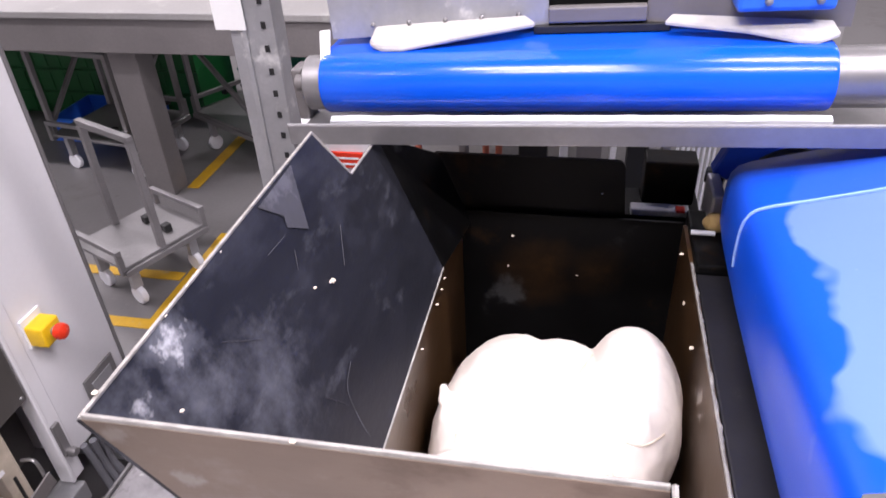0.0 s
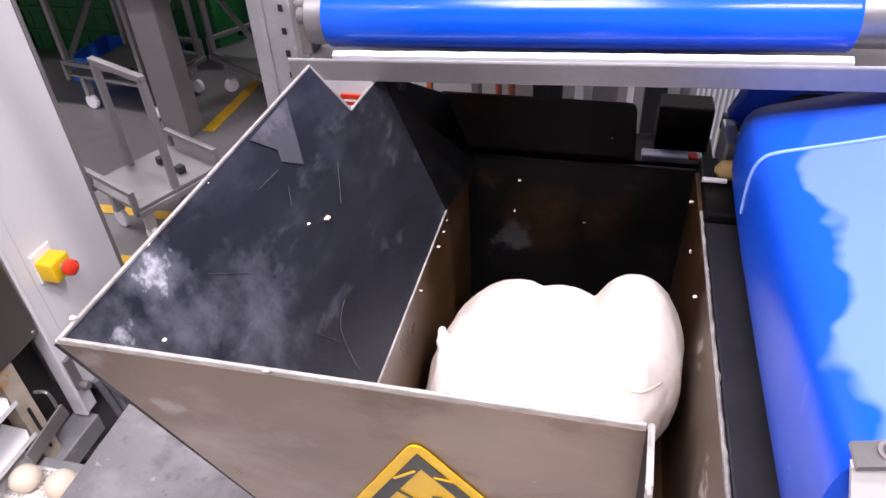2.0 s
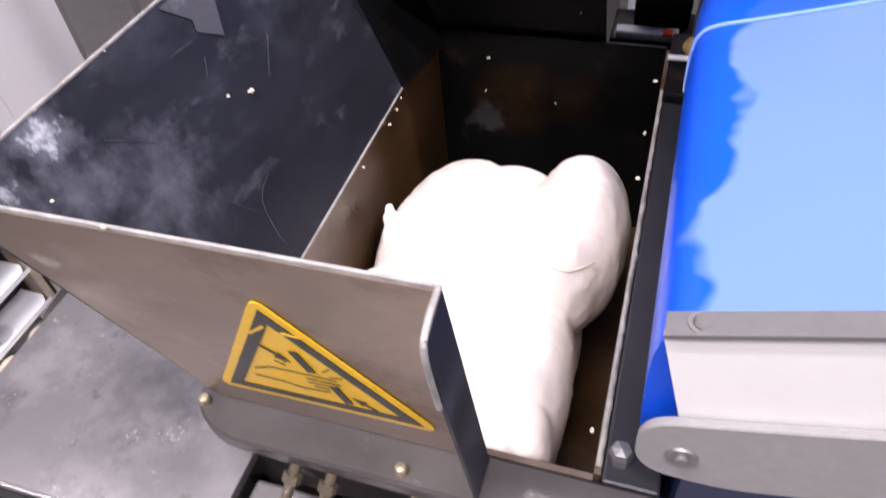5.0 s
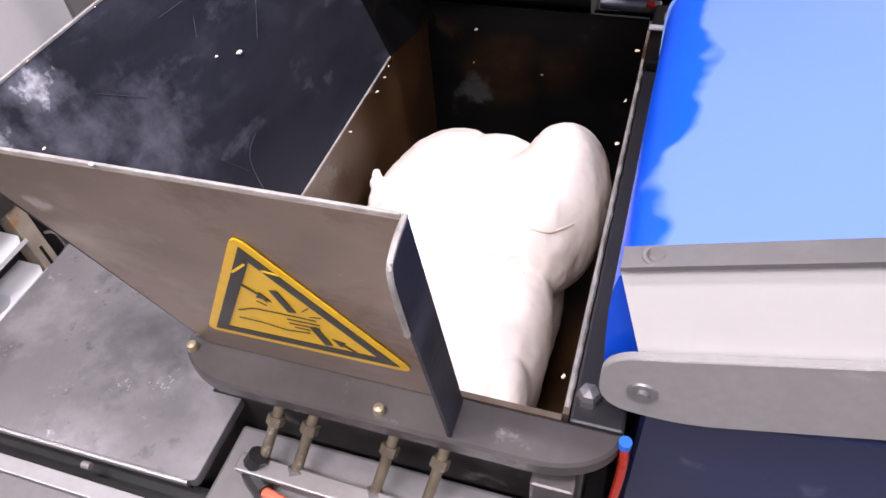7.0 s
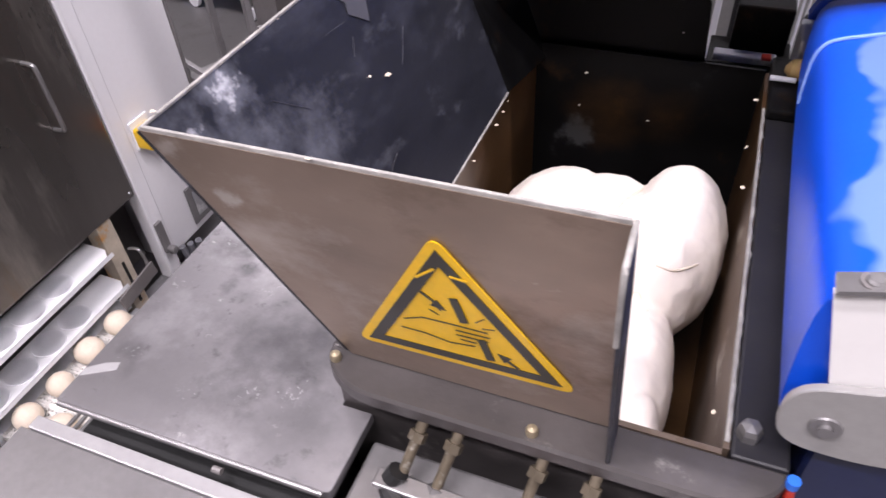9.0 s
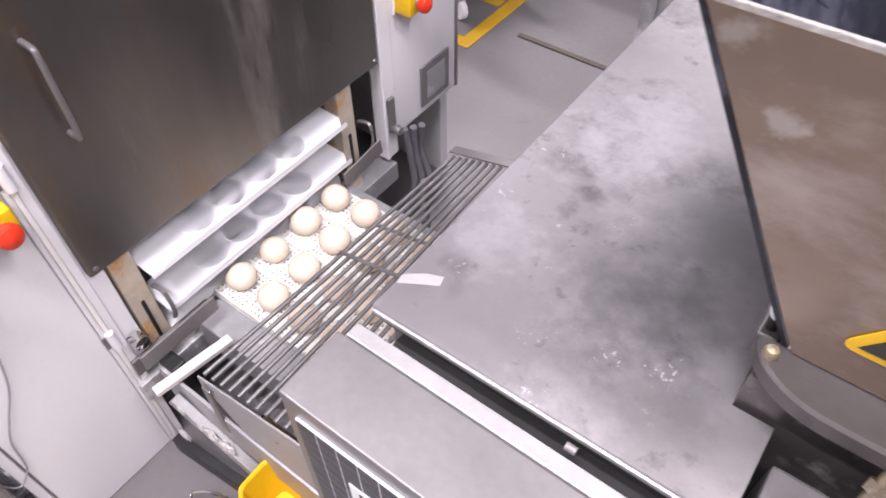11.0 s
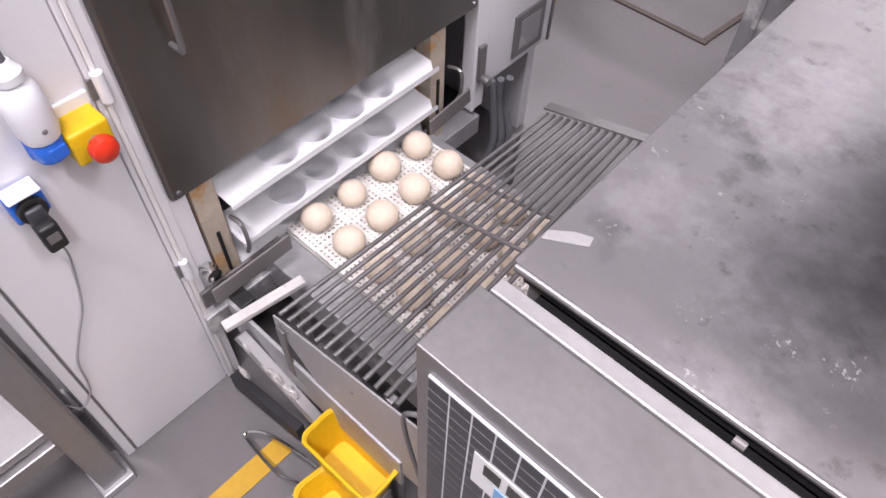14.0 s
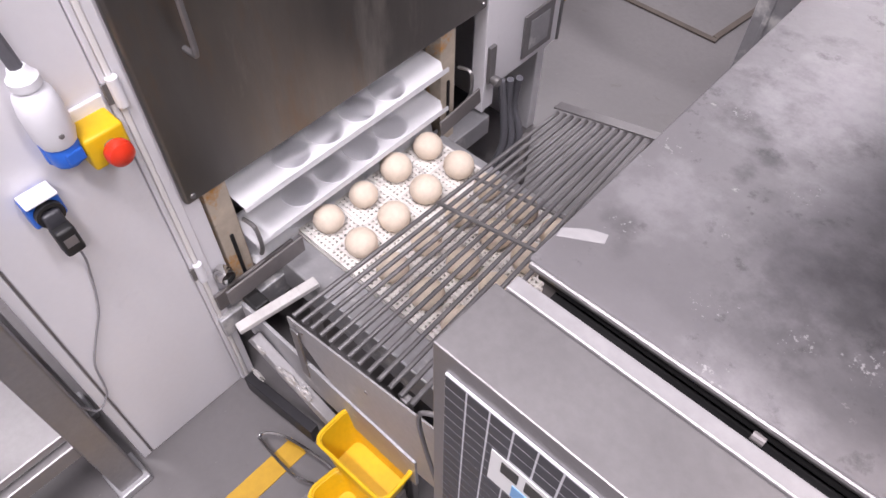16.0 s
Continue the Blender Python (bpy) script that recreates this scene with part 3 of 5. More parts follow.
# dough in the hopper
bm = bmesh.new()
for c, r, p in (((0.413, 0.452, 0.812), (0.074, 0.128, 0.118), 1), ((0.380, 0.392, 0.815), (0.084, 0.098, 0.106), 0.9), ((0.250, 0.405, 0.776), (0.112, 0.190, 0.120), 1), ((0.318, 0.41, 0.790), (0.10, 0.170, 0.108), 0.95),
                ((0.358, 0.200, 0.775), (0.092, 0.148, 0.088), 0.7), ((0.30, 0.33, 0.69), (0.145, 0.24, 0.14), 1), ((0.19, 0.27, 0.82), (0.042, 0.06, 0.055), 1), ((0.163, 0.392, 0.862), (0.010, 0.013, 0.010), 1),
                ((0.172, 0.385, 0.845), (0.018, 0.026, 0.02), 1), ((0.158, 0.405, 0.868), (0.006, 0.008, 0.007), 1), ((0.418, 0.12, 0.80), (0.030, 0.06, 0.066), 0.9)):
    s = bmesh.ops.create_icosphere(bm, subdivisions=4, radius=1)
    for v in s["verts"]:
        v.co = Vector([c[k] + r[k] * math.copysign(abs(v.co[k]) ** p, v.co[k]) for k in range(3)])
lump = part("dough_mass", bm, DOUGH, smooth=True)
md = lump.modifiers.new("remesh", "REMESH")
md.mode, md.voxel_size, md.use_smooth_shade = "VOXEL", 0.004, True
sm = lump.modifiers.new("smooth", "SMOOTH")
sm.factor, sm.iterations = 0.5, 3
tex = bpy.data.textures.new("dough_folds", "CLOUDS")
tex.noise_scale, tex.noise_depth = 0.07, 3
dm = lump.modifiers.new("folds", "DISPLACE")
dm.texture, dm.strength, dm.mid_level, dm.texture_coords = tex, 0.010, 0.5, "LOCAL"
tex_fine = bpy.data.textures.new("dough_wrinkles", "CLOUDS")
tex_fine.noise_scale, tex_fine.noise_depth = 0.022, 2
dw = lump.modifiers.new("wrinkles", "DISPLACE")
dw.texture, dw.strength, dw.mid_level, dw.texture_coords = tex_fine, 0.003, 0.5, "LOCAL"
tagged(lump, "large soft mass of pale raw dough folded inside the hopper", "dough")
# little tears in the skin of the dough and tan lines painting crease shade, laid on its surface
solid = lump.evaluated_get(bpy.context.evaluated_depsgraph_get())
TEAR_CREASE = mat("tan_tear_and_crease", (0.80, 0.69, 0.57), 0.7, 0.0, 0.8, 40, 0.3)
for pts_ in (((0.349, 0.290), (0.356, 0.299), (0.364, 0.296), (0.370, 0.288)), ((0.376, 0.300), (0.386, 0.303), (0.394, 0.296), (0.402, 0.284)), ((0.40, 0.325), (0.42, 0.330), (0.437, 0.345), (0.449, 0.362)), ((0.20, 0.27), (0.193, 0.30), (0.19, 0.33)), ((0.305, 0.285), (0.318, 0.33), (0.332, 0.385), (0.346, 0.44), (0.358, 0.49))):
    on = []
    for x, y in pts_:
        hit, p, nrm, _ = solid.ray_cast(Vector((x, y, 1.4)), Vector((0, 0, -1)))
        if hit:
            on.append(p + nrm * 0.0004)
    if len(on) > 1:
        part("skin_tear", pipe(on, 0.0015, 6, 4), TEAR_CREASE, lump, "thin tan line painting tears and crease shade in the dough skin", True)
# dried crumbs
random.seed(5)
for x, y, z, s in ((0.058, 0.32, 1.107, 0.010), (0.05, 0.29, 1.12, 0.006), (0.218, 0.731, 0.916, 0.008), (0.482, 0.564, 0.929, 0.010), (0.484, 0.66, 0.95, 0.008), (0.155, -0.001, 1.227, 0.006),
                   (0.135, 0.53, 0.945, 0.007), (0.134, 0.50, 0.94, 0.008), (0.137, 0.545, 0.955, 0.008), (0.21, 0.735, 0.85, 0.007), (0.33, 0.735, 0.84, 0.006), (0.135, 0.20, 0.945, 0.007), (0.133, 0.11, 0.94, 0.008),
                   (0.003, 0.11, 1.222, 0.006), (0.008, 0.20, 1.224, 0.005), (0.0, 0.02, 1.226, 0.006), (0.484, 0.10, 0.93, 0.008), (0.36, 0.745, 1.0, 0.006), (0.001, 0.15, 1.223, 0.005), (0.484, 0.47, 0.928, 0.008), (0.134, 0.40, 0.944, 0.006), (0.03, 0.06, 1.17, 0.008)):
    bm = bmesh.new()
    bmesh.ops.create_icosphere(bm, subdivisions=2, radius=s * 0.22)
    sx_, sy_ = random.uniform(0.7, 2.4), random.uniform(0.6, 1.6)
    for v in bm.verts:
        v.co = Vector((v.co.x * sx_, v.co.y * sy_, v.co.z * 0.6)) + Vector((x, y, z)) + 0.25 * s * noise.noise_vector(v.co * 350)
    tagged(part("dough_crumb", bm, BALL, smooth=True), "small dried crumb of dough stuck to the hopper", "crumb", "crumbs in the hopper")

# ---- divider body, cover, control box ----
cover = thing("divider_cover", -0.01, 0.2, 0.86, "flat stained stainless steel cover plate of the dough divider", "machine cover")
cp = rounded([(-0.196, -0.084), (0.152, -0.080), (0.152, 0.018), (0.116, 0.018), (0.116, 0.66), (-0.193, 0.66)], [0.004, 0.008, 0, 0, 0, 0], 4)
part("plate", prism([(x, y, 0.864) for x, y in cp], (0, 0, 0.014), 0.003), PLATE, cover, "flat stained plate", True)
part("front_lip", rod((-0.192, -0.0850, 0.8742), (0.144, -0.0815, 0.8742), 0.0035, 10), STEEL, cover, "bright rounded front edge", True)
# strip made black to paint the shade under the cover's front edge
part("hinge_strip", box(-0.186, 0.14, -0.0795, -0.0765, 0.8525, 0.8638, 0.001), RUBBER_SHADE, cover)
part("dough_smear", prism([(-0.193, -0.049, 0.8782), (-0.157, -0.028, 0.8782), (-0.160, -0.017, 0.8782), (-0.176, -0.023, 0.8782), (-0.195, -0.038, 0.8782)], (0, 0, 0.0006)), SHEET, cover, "dried pale dough smear")
part("hinge_pin", rod((0.02, -0.092, 0.868), (0.03, -0.092, 0.868), 0.004, 10), GREY, cover)
body = thing("dough_divider", 0.15, 0.3, 0.0, "grey steel dough divider machine under the hopper", "dough divider")
part("housing", box(-0.175, 0.52, -0.07, 0.76, 0.06, 0.566, 0.004), GREY, body)
part("upper_housing", box(-0.185, 0.103, -0.07, 0.76, 0.5665, 0.8635, 0.003), GREY, body)
part("front_sheet", box(0.1155, 0.52, 0.022, 0.038, 0.5665, 0.9215, 0.001), FLANGE, body)
part("side_sheet", box(0.502, 0.52, 0.0385, 0.76, 0.5665, 0.9215, 0.001), FLANGE, body)
part("rear_sheet", box(0.1155, 0.5015, 0.746, 0.76, 0.5665, 0.9215, 0.001), FLANGE, body)
# solid black block fills the slot in place of its shade
part("dark_gap", box(-0.17, 0.163, -0.113, -0.0705, 0.5, 0.838, 0), RUBBER_SHADE, body, "solid black block standing for shade in the slot behind the control box")
for lx in (-0.14, 0.48):
    for ly in (-0.03, 0.72):
        part("leg", box(lx - 0.025, lx + 0.025, ly - 0.025, ly + 0.025, 0, 0.06, 0.003), GREY, body)
ctrl = thing("control_box", -0.0, -0.155, 0.45, "brushed steel control box with dark keypad front", "control panel")
part("casing", box(-0.197, 0.160, -0.2025, -0.1275, 0.45, 0.888, 0.0015), BOXTOP, ctrl)
part("raised_lip", box(-0.187, 0.160, -0.127, -0.111, 0.45, 0.8905, 0.0015), LIP, ctrl, "bright raised rear lip")
part("bracket", box(-0.17, 0.15, -0.11, -0.05, 0.40, 0.45, 0.002), GREY, ctrl)
pad = part("keypad_plate", box(-0.1812, 0.1245, -0.2050, -0.2027, 0.520, 0.8595, 0.0003), PLASTIC, ctrl, "pale keypad plate with dark key fields")
km = None
for i in range(13):
    for j in range(18):
        x0, z0 = -0.1805 + i * 0.0235, 0.841 - j * 0.0188
        if -0.120 < x0 < 0.02 and 0.735 < z0 < 0.785:
            continue
        if km is None:
            k = part("key", box(0, 0.0215, -0.2057, -0.20505, 0, 0.0166, 0.0002, 1), KEYPAD, pad)
            km = k.data
        else:
            k = new("key", km)
            k.parent = pad
        k.location = (x0, 0, z0)
lab = part("label_plate", box(-0.127, 0.038, -0.2069, -0.2058, 0.735, 0.800, 0.0004), PAPER, pad, "white maker's label with dark marks and a pale blue field")
for a, b in ((0.004, 0.022), (0.029, 0.047), (0.054, 0.073), (0.082, 0.101), (0.109, 0.127)):
    part("mark", box(-0.119 + a, -0.119 + b, -0.2077, -0.2068, 0.772, 0.793, 0.0003), SIGNK, lab)
part("blue_field", box(-0.101, 0.032, -0.2077, -0.2068, 0.739, 0.764, 0.0003), mat("pale_blue_print", (0.25, 0.5, 0.85), 0.5), lab)

# pneumatic block between cover and hopper flange
blk = thing("adjusting_block", 0.32, -0.05, 0.80, "grey steel adjusting block with threaded rods under the flange", "machine part")
part("block", box(0.163, 0.472, -0.19, -0.004, 0.60, 0.866, 0.004), STEEL, blk)
part("clamp_strip", bar((0.190, -0.052, 0.888), (0.392, -0.056, 0.890), 0.020, 0.008), STEEL, blk, "flat clamping strip")
part("strip_foot", box(0.20, 0.22, -0.064, -0.046, 0.8685, 0.884, 0.001), STEEL, blk)
part("strip_foot", box(0.36, 0.38, -0.064, -0.046, 0.8685, 0.884, 0.001), STEEL, blk)
for x in (0.225, 0.262, 0.345, 0.395):
    part("threaded_rod", rod((x, -0.003, 0.933), (x - 0.013, -0.054, 0.880), 0.0055), GREASE, blk, "greasy threaded rod", True)
    for f in (0.16, 0.80):
        p0, p1 = Vector((x, -0.003, 0.933)), Vector((x - 0.013, -0.054, 0.880))
        part("nut", rod(p0.lerp(p1, f), p0.lerp(p1, f + 0.13), 0.0092, 6), STEEL if f > 0.5 else GREASE, blk)
part("elbow_fitting", pipe([(0.213, -0.045, 0.90), (0.205, -0.055, 0.882), (0.225, -0.07, 0.878)], 0.011, 10), RUBBER_SHADE, blk, "black push-in elbow fitting", True)
part("air_hose", pipe([(0.225, -0.07, 0.878), (0.27, -0.078, 0.876), (0.33, -0.09, 0.876), (0.41, -0.12, 0.874)], 0.0055), ORANGE, blk, "pale red air hose", True)
part("support_post", box(0.475, 0.515, -0.012, 0.02, 0.5, 0.92, 0.003), FLANGE, blk)
part("corner_clip", lathe([(0.001, 0.016), (0.006, 0.015), (0.008, 0.006), (0.006, 0)], (0.111, 0.052, 0.965), "z", 14), PLASTIC, hopper, "small pale clip at the hopper foot", True)
part("clip_stem", rod((0.111, 0.052, 0.94), (0.111, 0.052, 0.966), 0.005), RUBBER_SHADE, hopper)

# ---- blue conveyor on the right ----
conv = thing("infeed_conveyor", 0.8, 0.3, 0.9, "inclined blue belt conveyor end with white side skirt, dusted with flour", "conveyor")
prof = [(0.585, 0.985), (0.556, 0.987), (0.534, 0.996), (0.523, 1.012), (0.520, 1.035), (0.5185, 1.065), (0.5175, 1.100), (0.518, 1.124), (0.521, 1.141), (0.529, 1.153), (0.544, 1.160), (0.565, 1.166), (0.62, 1.181), (0.75, 1.219), (1.3, 1.382), (1.3, 1.25), (0.75, 1.08)]


def belt_ring(y, drop=0.0, shrink_=0.0):
    return [(x + shrink_, y, z - drop * max(0, min(1, (z - 0.99) / 0.1))) for x, z in prof]


bm = bmesh.new()
rings = []
for y, d, s in ((0.058, 0, 0), (0.30, 0.014, 0), (0.47, 0.027, 0.001), (0.50, 0.030, 0.002), (0.56, 0.034, 0.003), (0.62, 0.039, 0.005), (0.655, 0.046, 0.008), (0.68, 0.065, 0.014), (0.695, 0.10, 0.024)):
    rings.append([bm.verts.new(p) for p in belt_ring(y, d, s)])
n = len(prof)
for a, b in zip(rings, rings[1:]):
    for k in range(n):
        bm.faces.new((a[k], a[(k + 1) % n], b[(k + 1) % n], b[k]))
bm.faces.new(rings[0])
bm.faces.new(rings[-1])
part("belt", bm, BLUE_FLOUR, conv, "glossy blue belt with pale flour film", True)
seam = [(p[0] - 0.001, p[1], p[2] + 0.0015) for p in belt_ring(0.50, 0.030, 0.002)[5:15]]
part("belt_seam", pipe(seam, 0.0022, 6, 3), mat("pale_blue_seam", (0.25, 0.42, 0.85), 0.4), conv, "pale seam line", True)
sk = [(0.521, 1.158), (0.66, 1.200), (1.3, 1.392), (1.3, 1.28), (0.66, 1.100), (0.575, 1.073), (0.545, 1.066)]
part("side_skirt", prism([(x, 0.050, z) for x, z in sk], (0, 0.006, 0)), SKIRT, conv, "white plastic side skirt")
st = [(0.521, 1.157), (0.66, 1.200), (1.3, 1.393)]
part("top_strip", prism([(x, 0.045, z + 0.004) for x, z in st] + [(x, 0.065, z + 0.004) for x, z in reversed(st)], (0, 0, 0.004)), STEEL, conv, "floury steel holding strip")
part("strip_bolt", lathe([(0.001, 0.004), (0.005, 0.004), (0.0065, 0.002), (0.0065, 0)], (0.543, 0.056, 1.1705), "z", 14), STEEL, conv, "domed bolt", True)
part("strip_washer", lathe([(0.001, 0.0015), (0.0095, 0.0015), (0.0095, 0), (0.001, 0)], (0.543, 0.056, 1.1695), "z", 18), GREY, conv)
br = rounded([(0.520, 1.064), (0.519, 0.994), (0.592, 0.990), (0.72, 1.031), (1.3, 1.20), (1.3, 1.295), (0.678, 1.110), (0.572, 1.078)], [0.03, 0.035, 0.03, 0, 0, 0, 0, 0], 8)
part("end_bracket", prism([(x, 0.040, z) for x, z in br], (0, 0.008, 0), 0.001), LIGHTGREY, conv, "grey rounded bearing bracket")
part("axle_bolt", lathe([(0.001, -0.004), (0.006, -0.004), (0.006, 0), (0.012, 0), (0.013, 0.003)], (0.554, 0.038, 1.027), "y", 14), STEEL, conv, "", True)
part("end_roller", rod((0.555, 0.049, 1.018), (0.555, 0.64, 1.018), 0.026, 20), RUBBER_SHADE, conv)
hs = [(0.56, 0.06, 0.0), (1.3, 0.06, 0.0), (1.3, 0.06, 1.15), (0.72, 0.06, 0.99), (0.56, 0.06, 0.968)]
part("housing", prism(hs, (0, 0.58, 0), 0.004), NAVY, conv, "dark navy machine housing")
part("red_hose", pipe([(0.550, 0.030, 0.952), (0.552, 0.026, 0.92), (0.550, 0.020, 0.86), (0.543, 0.012, 0.76), (0.53, 0.0, 0.5)], 0.0045), HOSE_RED, conv, "thin red air hose", True)
part("hose_fitting", rod((0.550, 0.030, 0.960), (0.550, 0.030, 0.951), 0.0058), BLUEP, conv)
part("rear_sheet", box(0.5495, 0.640, 0.648, 0.798, 0.900, 0.906, 0.001), LIGHTGREY, conv, "pale steel sheet behind the belt")
part("rear_sheet", box(0.5495, 0.5585, 0.44, 0.646, 0.930, 0.936, 0.001), LIGHTGREY, conv)
part("guide_rail", box(0.552, 0.558, 0.07, 0.62, 0.955, 0.975, 0.001), STEEL, conv, "bright steel guide rail under the belt")

# ---- overhead blue roller ----
rol = thing("overhead_roller", 0.3, 0.66, 1.16, "glossy blue belt roller above a steel drip tray", "roller")
part("belt_drum", lathe([(0.001, -0.037), (0.0405, -0.037), (0.042, -0.033), (0.042, 0.615), (0.0405, 0.619), (0.001, 0.619)], (0, 0.64, 1.222), "x", 48), BLUE, rol, "glossy blue belt round the drum", True)
part("drum_end", lathe([(0.02, -0.066), (0.036, -0.064), (0.038, -0.062), (0.038, -0.0372)], (0, 0.64, 1.222), "x", 40), STEEL, rol, "bare steel drum end", True)
part("drum_end", lathe([(0.038, 0.6192), (0.038, 0.70), (0.02, 0.702)], (0, 0.64, 1.222), "x", 40), STEEL, rol, "bare steel drum end", True)
part("axle", rod((-0.085, 0.64, 1.222), (0.75, 0.64, 1.222), 0.012, 14), GREY, rol, "", True)
part("side_bearing", box(-0.098, -0.080, 0.65, 0.69, 1.16, 1.238, 0.004), GREY, rol, "greasy bearing bracket")
part("tray_front", box(-0.083, 1.0, 0.574, 0.580, 1.156, 1.184, 0.001), STEEL, rol, "steel tray edge with flour")
part("tray_bottom", box(-0.083, 1.0, 0.580, 0.78, 1.156, 1.160, 0.001), STEEL, rol)
bm = bmesh.new()
prev = None
for i in range(41):
    x = -0.022 + i * 0.016
    w = 0.0012 * noise.noise(Vector((x * 30, 0, 0)))
    cur = [bm.verts.new(p) for p in ((x, 0.586, 1.178), (x, 0.584 + w, 1.188 + w), (x, 0.592, 1.192 + w), (x, 0.598, 1.180))]
    if prev:
        for k in range(4):
            bm.faces.new((prev[k], prev[(k + 1) % 4], cur[(k + 1) % 4], cur[k]))
    else:
        bm.faces.new(cur)
    prev = cur
bm.faces.new(prev)
part("tray_edge", rod((-0.083, 0.5765, 1.1845), (1.0, 0.5765, 1.1845), 0.0022, 8), LIP, rol, "bright tray edge", True)
part("scraper_blade", bm, TRAYM, rol, "white plastic scraper blade")
part("deck", box(-0.036, 0.618, 0.642, 1.2, 1.259, 1.264, 0), BLUE, rol, "upper run of the blue belt")
part("chute_side", prism([(-0.03, 0.668, 1.275), (0.27, 0.71, 1.275), (0.27, 0.71, 1.8), (-0.03, 0.668, 1.8)], (0, 0.004, 0)), GALV, rol, "sloping grey steel chute wall with rivets")
part("chute_side", prism([(0.40, 0.71, 1.275), (0.64, 0.668, 1.275), (0.64, 0.668, 1.8), (0.40, 0.71, 1.8)], (0, 0.004, 0)), GREY, rol, "sloping dark chute wall")
part("chute_back", box(0.22, 0.45, 0.715, 0.73, 1.271, 1.8, 0.001), BLACK_SHADED, rol, "dark chute throat")
part("throat_bar", box(0.27, 0.40, 0.70, 0.714, 1.279, 1.301, 0.003), GREY, rol, "dirty steel bar across the throat")
part("bristle_strip", box(0.25, 0.43, 0.700, 0.712, 1.266, 1.276, 0.001), RUBBER_SHADE, rol, "black bristle seal")
part("rear_guard", box(-0.03, 0.64, 0.80, 0.81, 1.269, 1.9, 0.002), GREY, rol, "grey rear guard sheet")
part("blue_cover", box(0.50, 0.612, 0.64, 0.70, 1.303, 1.39, 0.006), BLUEP, rol, "bright blue plastic cover with bolts")
part("canvas_flap", prism([(0.027, 0.652, 1.267), (0.045, 0.642, 1.262), (0.075, 0.640, 1.262), (0.14, 0.652, 1.270), (0.255, 0.682, 1.279), (0.24, 0.70, 1.284), (0.03, 0.68, 1.281)], (0, 0, 0.009), 0.003), CANVAS, rol, "hanging white flour-caked flap")
part("canvas_flap", prism([(0.42, 0.678, 1.279), (0.52, 0.655, 1.272), (0.575, 0.642, 1.263), (0.60, 0.640, 1.262), (0.625, 0.648, 1.268), (0.618, 0.665, 1.279), (0.43, 0.69, 1.285)], (0, 0, 0.007), 0.002), CANVAS, rol, "hanging pale canvas flap")
for bx_, bz_ in ((0.535, 1.316), (0.592, 1.316)):
    part("cover_bolt", lathe([(0.001, -0.006), (0.004, -0.005), (0.005, -0.002), (0.005, 0)], (bx_, 0.64, bz_), "y", 10), STEEL, rol)
part("canvas_flap", prism([(-0.038, 0.615, 1.237), (-0.026, 0.62, 1.237), (-0.028, 0.655, 1.292), (-0.042, 0.65, 1.292)], (0, 0.003, 0), 0.001), SKIRT, rol)
for i in range(5):
    part("rivet", lathe([(0.001, -0.003), (0.003, -0.002), (0.004, 0)], (0.03 + i * 0.05, 0.6725 + i * 0.007, 1.292), "y", 8), STEEL, rol)

rol.rotation_euler = (0, math.radians(-2.3), 0)
rol.location.z += 0.007

# machinery behind the hopper
fr = thing("rear_machine_frame", 0.4, 1.3, 0.0, "grey steel rear machine frame with vents and dark panels", "machine frame")
part("rear_panel", box(-0.15, 0.9, 1.5, 1.53, 0.0, 1.3, 0.003), LIGHTGREY, fr, "pale rear panel")
for x, w, m in ((0.02, 0.02, GREY), (0.17, 0.07, RUBBER_SHADE), (0.27, 0.02, WHITE), (0.31, 0.06, GREY), (0.39, 0.015, WHITE), (0.43, 0.05, RUBBER_SHADE), (0.51, 0.02, STEEL)):
    part("upright", box(x, x + w, 1.30, 1.34, 0.3, 1.2, 0.003), m, fr)
for i in range(8):
    part("vent_slat", box(0.545 + i * 0.012, 0.551 + i * 0.012, 1.32, 1.33, 0.55, 0.95, 0.001), PLASTIC, fr)
for x in (-0.06, 0.10, 0.13):
    tagged(part("hanging_hose", pipe([(x, 1.2, 1.1), (x + 0.006, 1.19, 0.9), (x + 0.002, 1.2, 0.7), (x - 0.004, 1.21, 0.02)], 0.008), ORANGE, smooth=True), "orange hose hanging behind the hopper", "hose", "hoses behind the hopper")
sb = thing("sensor_box", 0.475, 0.87, 0.90, "black sensor box on the hopper's rear edge", "sensor box")
part("case", box(0.432, 0.520, 0.845, 0.90, 0.93, 1.010, 0.004), BLACK_SHADED, sb)
part("mount", box(0.40, 0.53, 0.80, 0.90, 0.775, 0.93, 0.003), BLACK_SHADED, sb)
part("knob", rod((0.535, 0.86, 0.985), (0.565, 0.85, 0.985), 0.014), RUBBER_SHADE, sb)
lv = thing("clamp_lever", 0.55, 0.78, 0.9, "floury clamp with rope and red handle", "clamp")
part("clamp_bar", box(0.41, 0.505, 0.775, 0.80, 0.945, 0.957, 0.003), GALV, lv, "flour-covered clamp bar")
part("red_handle", box(0.482, 0.497, 0.768, 0.785, 0.9575, 0.963, 0.002), RED, lv)
part("rope_bundle", lathe([(0.004, -0.02), (0.014, -0.012), (0.016, 0), (0.013, 0.012), (0.004, 0.02)], (0.533, 0.70, 0.985), "x", 12), mat("dirty_rope", (0.45, 0.30, 0.12), 0.9, bump=0.5), lv, "dirty rope bundle", True)
part("pin", rod((0.495, 0.68, 0.978), (0.53, 0.68, 0.978), 0.004), PLASTIC, lv)
part("clevis", box(0.525, 0.545, 0.72, 0.80, 0.955, 1.02, 0.004), GALV, lv)
part("clevis_foot", box(0.525, 0.54, 0.72, 0.80, 0.9555, 0.9575, 0), GALV, lv)
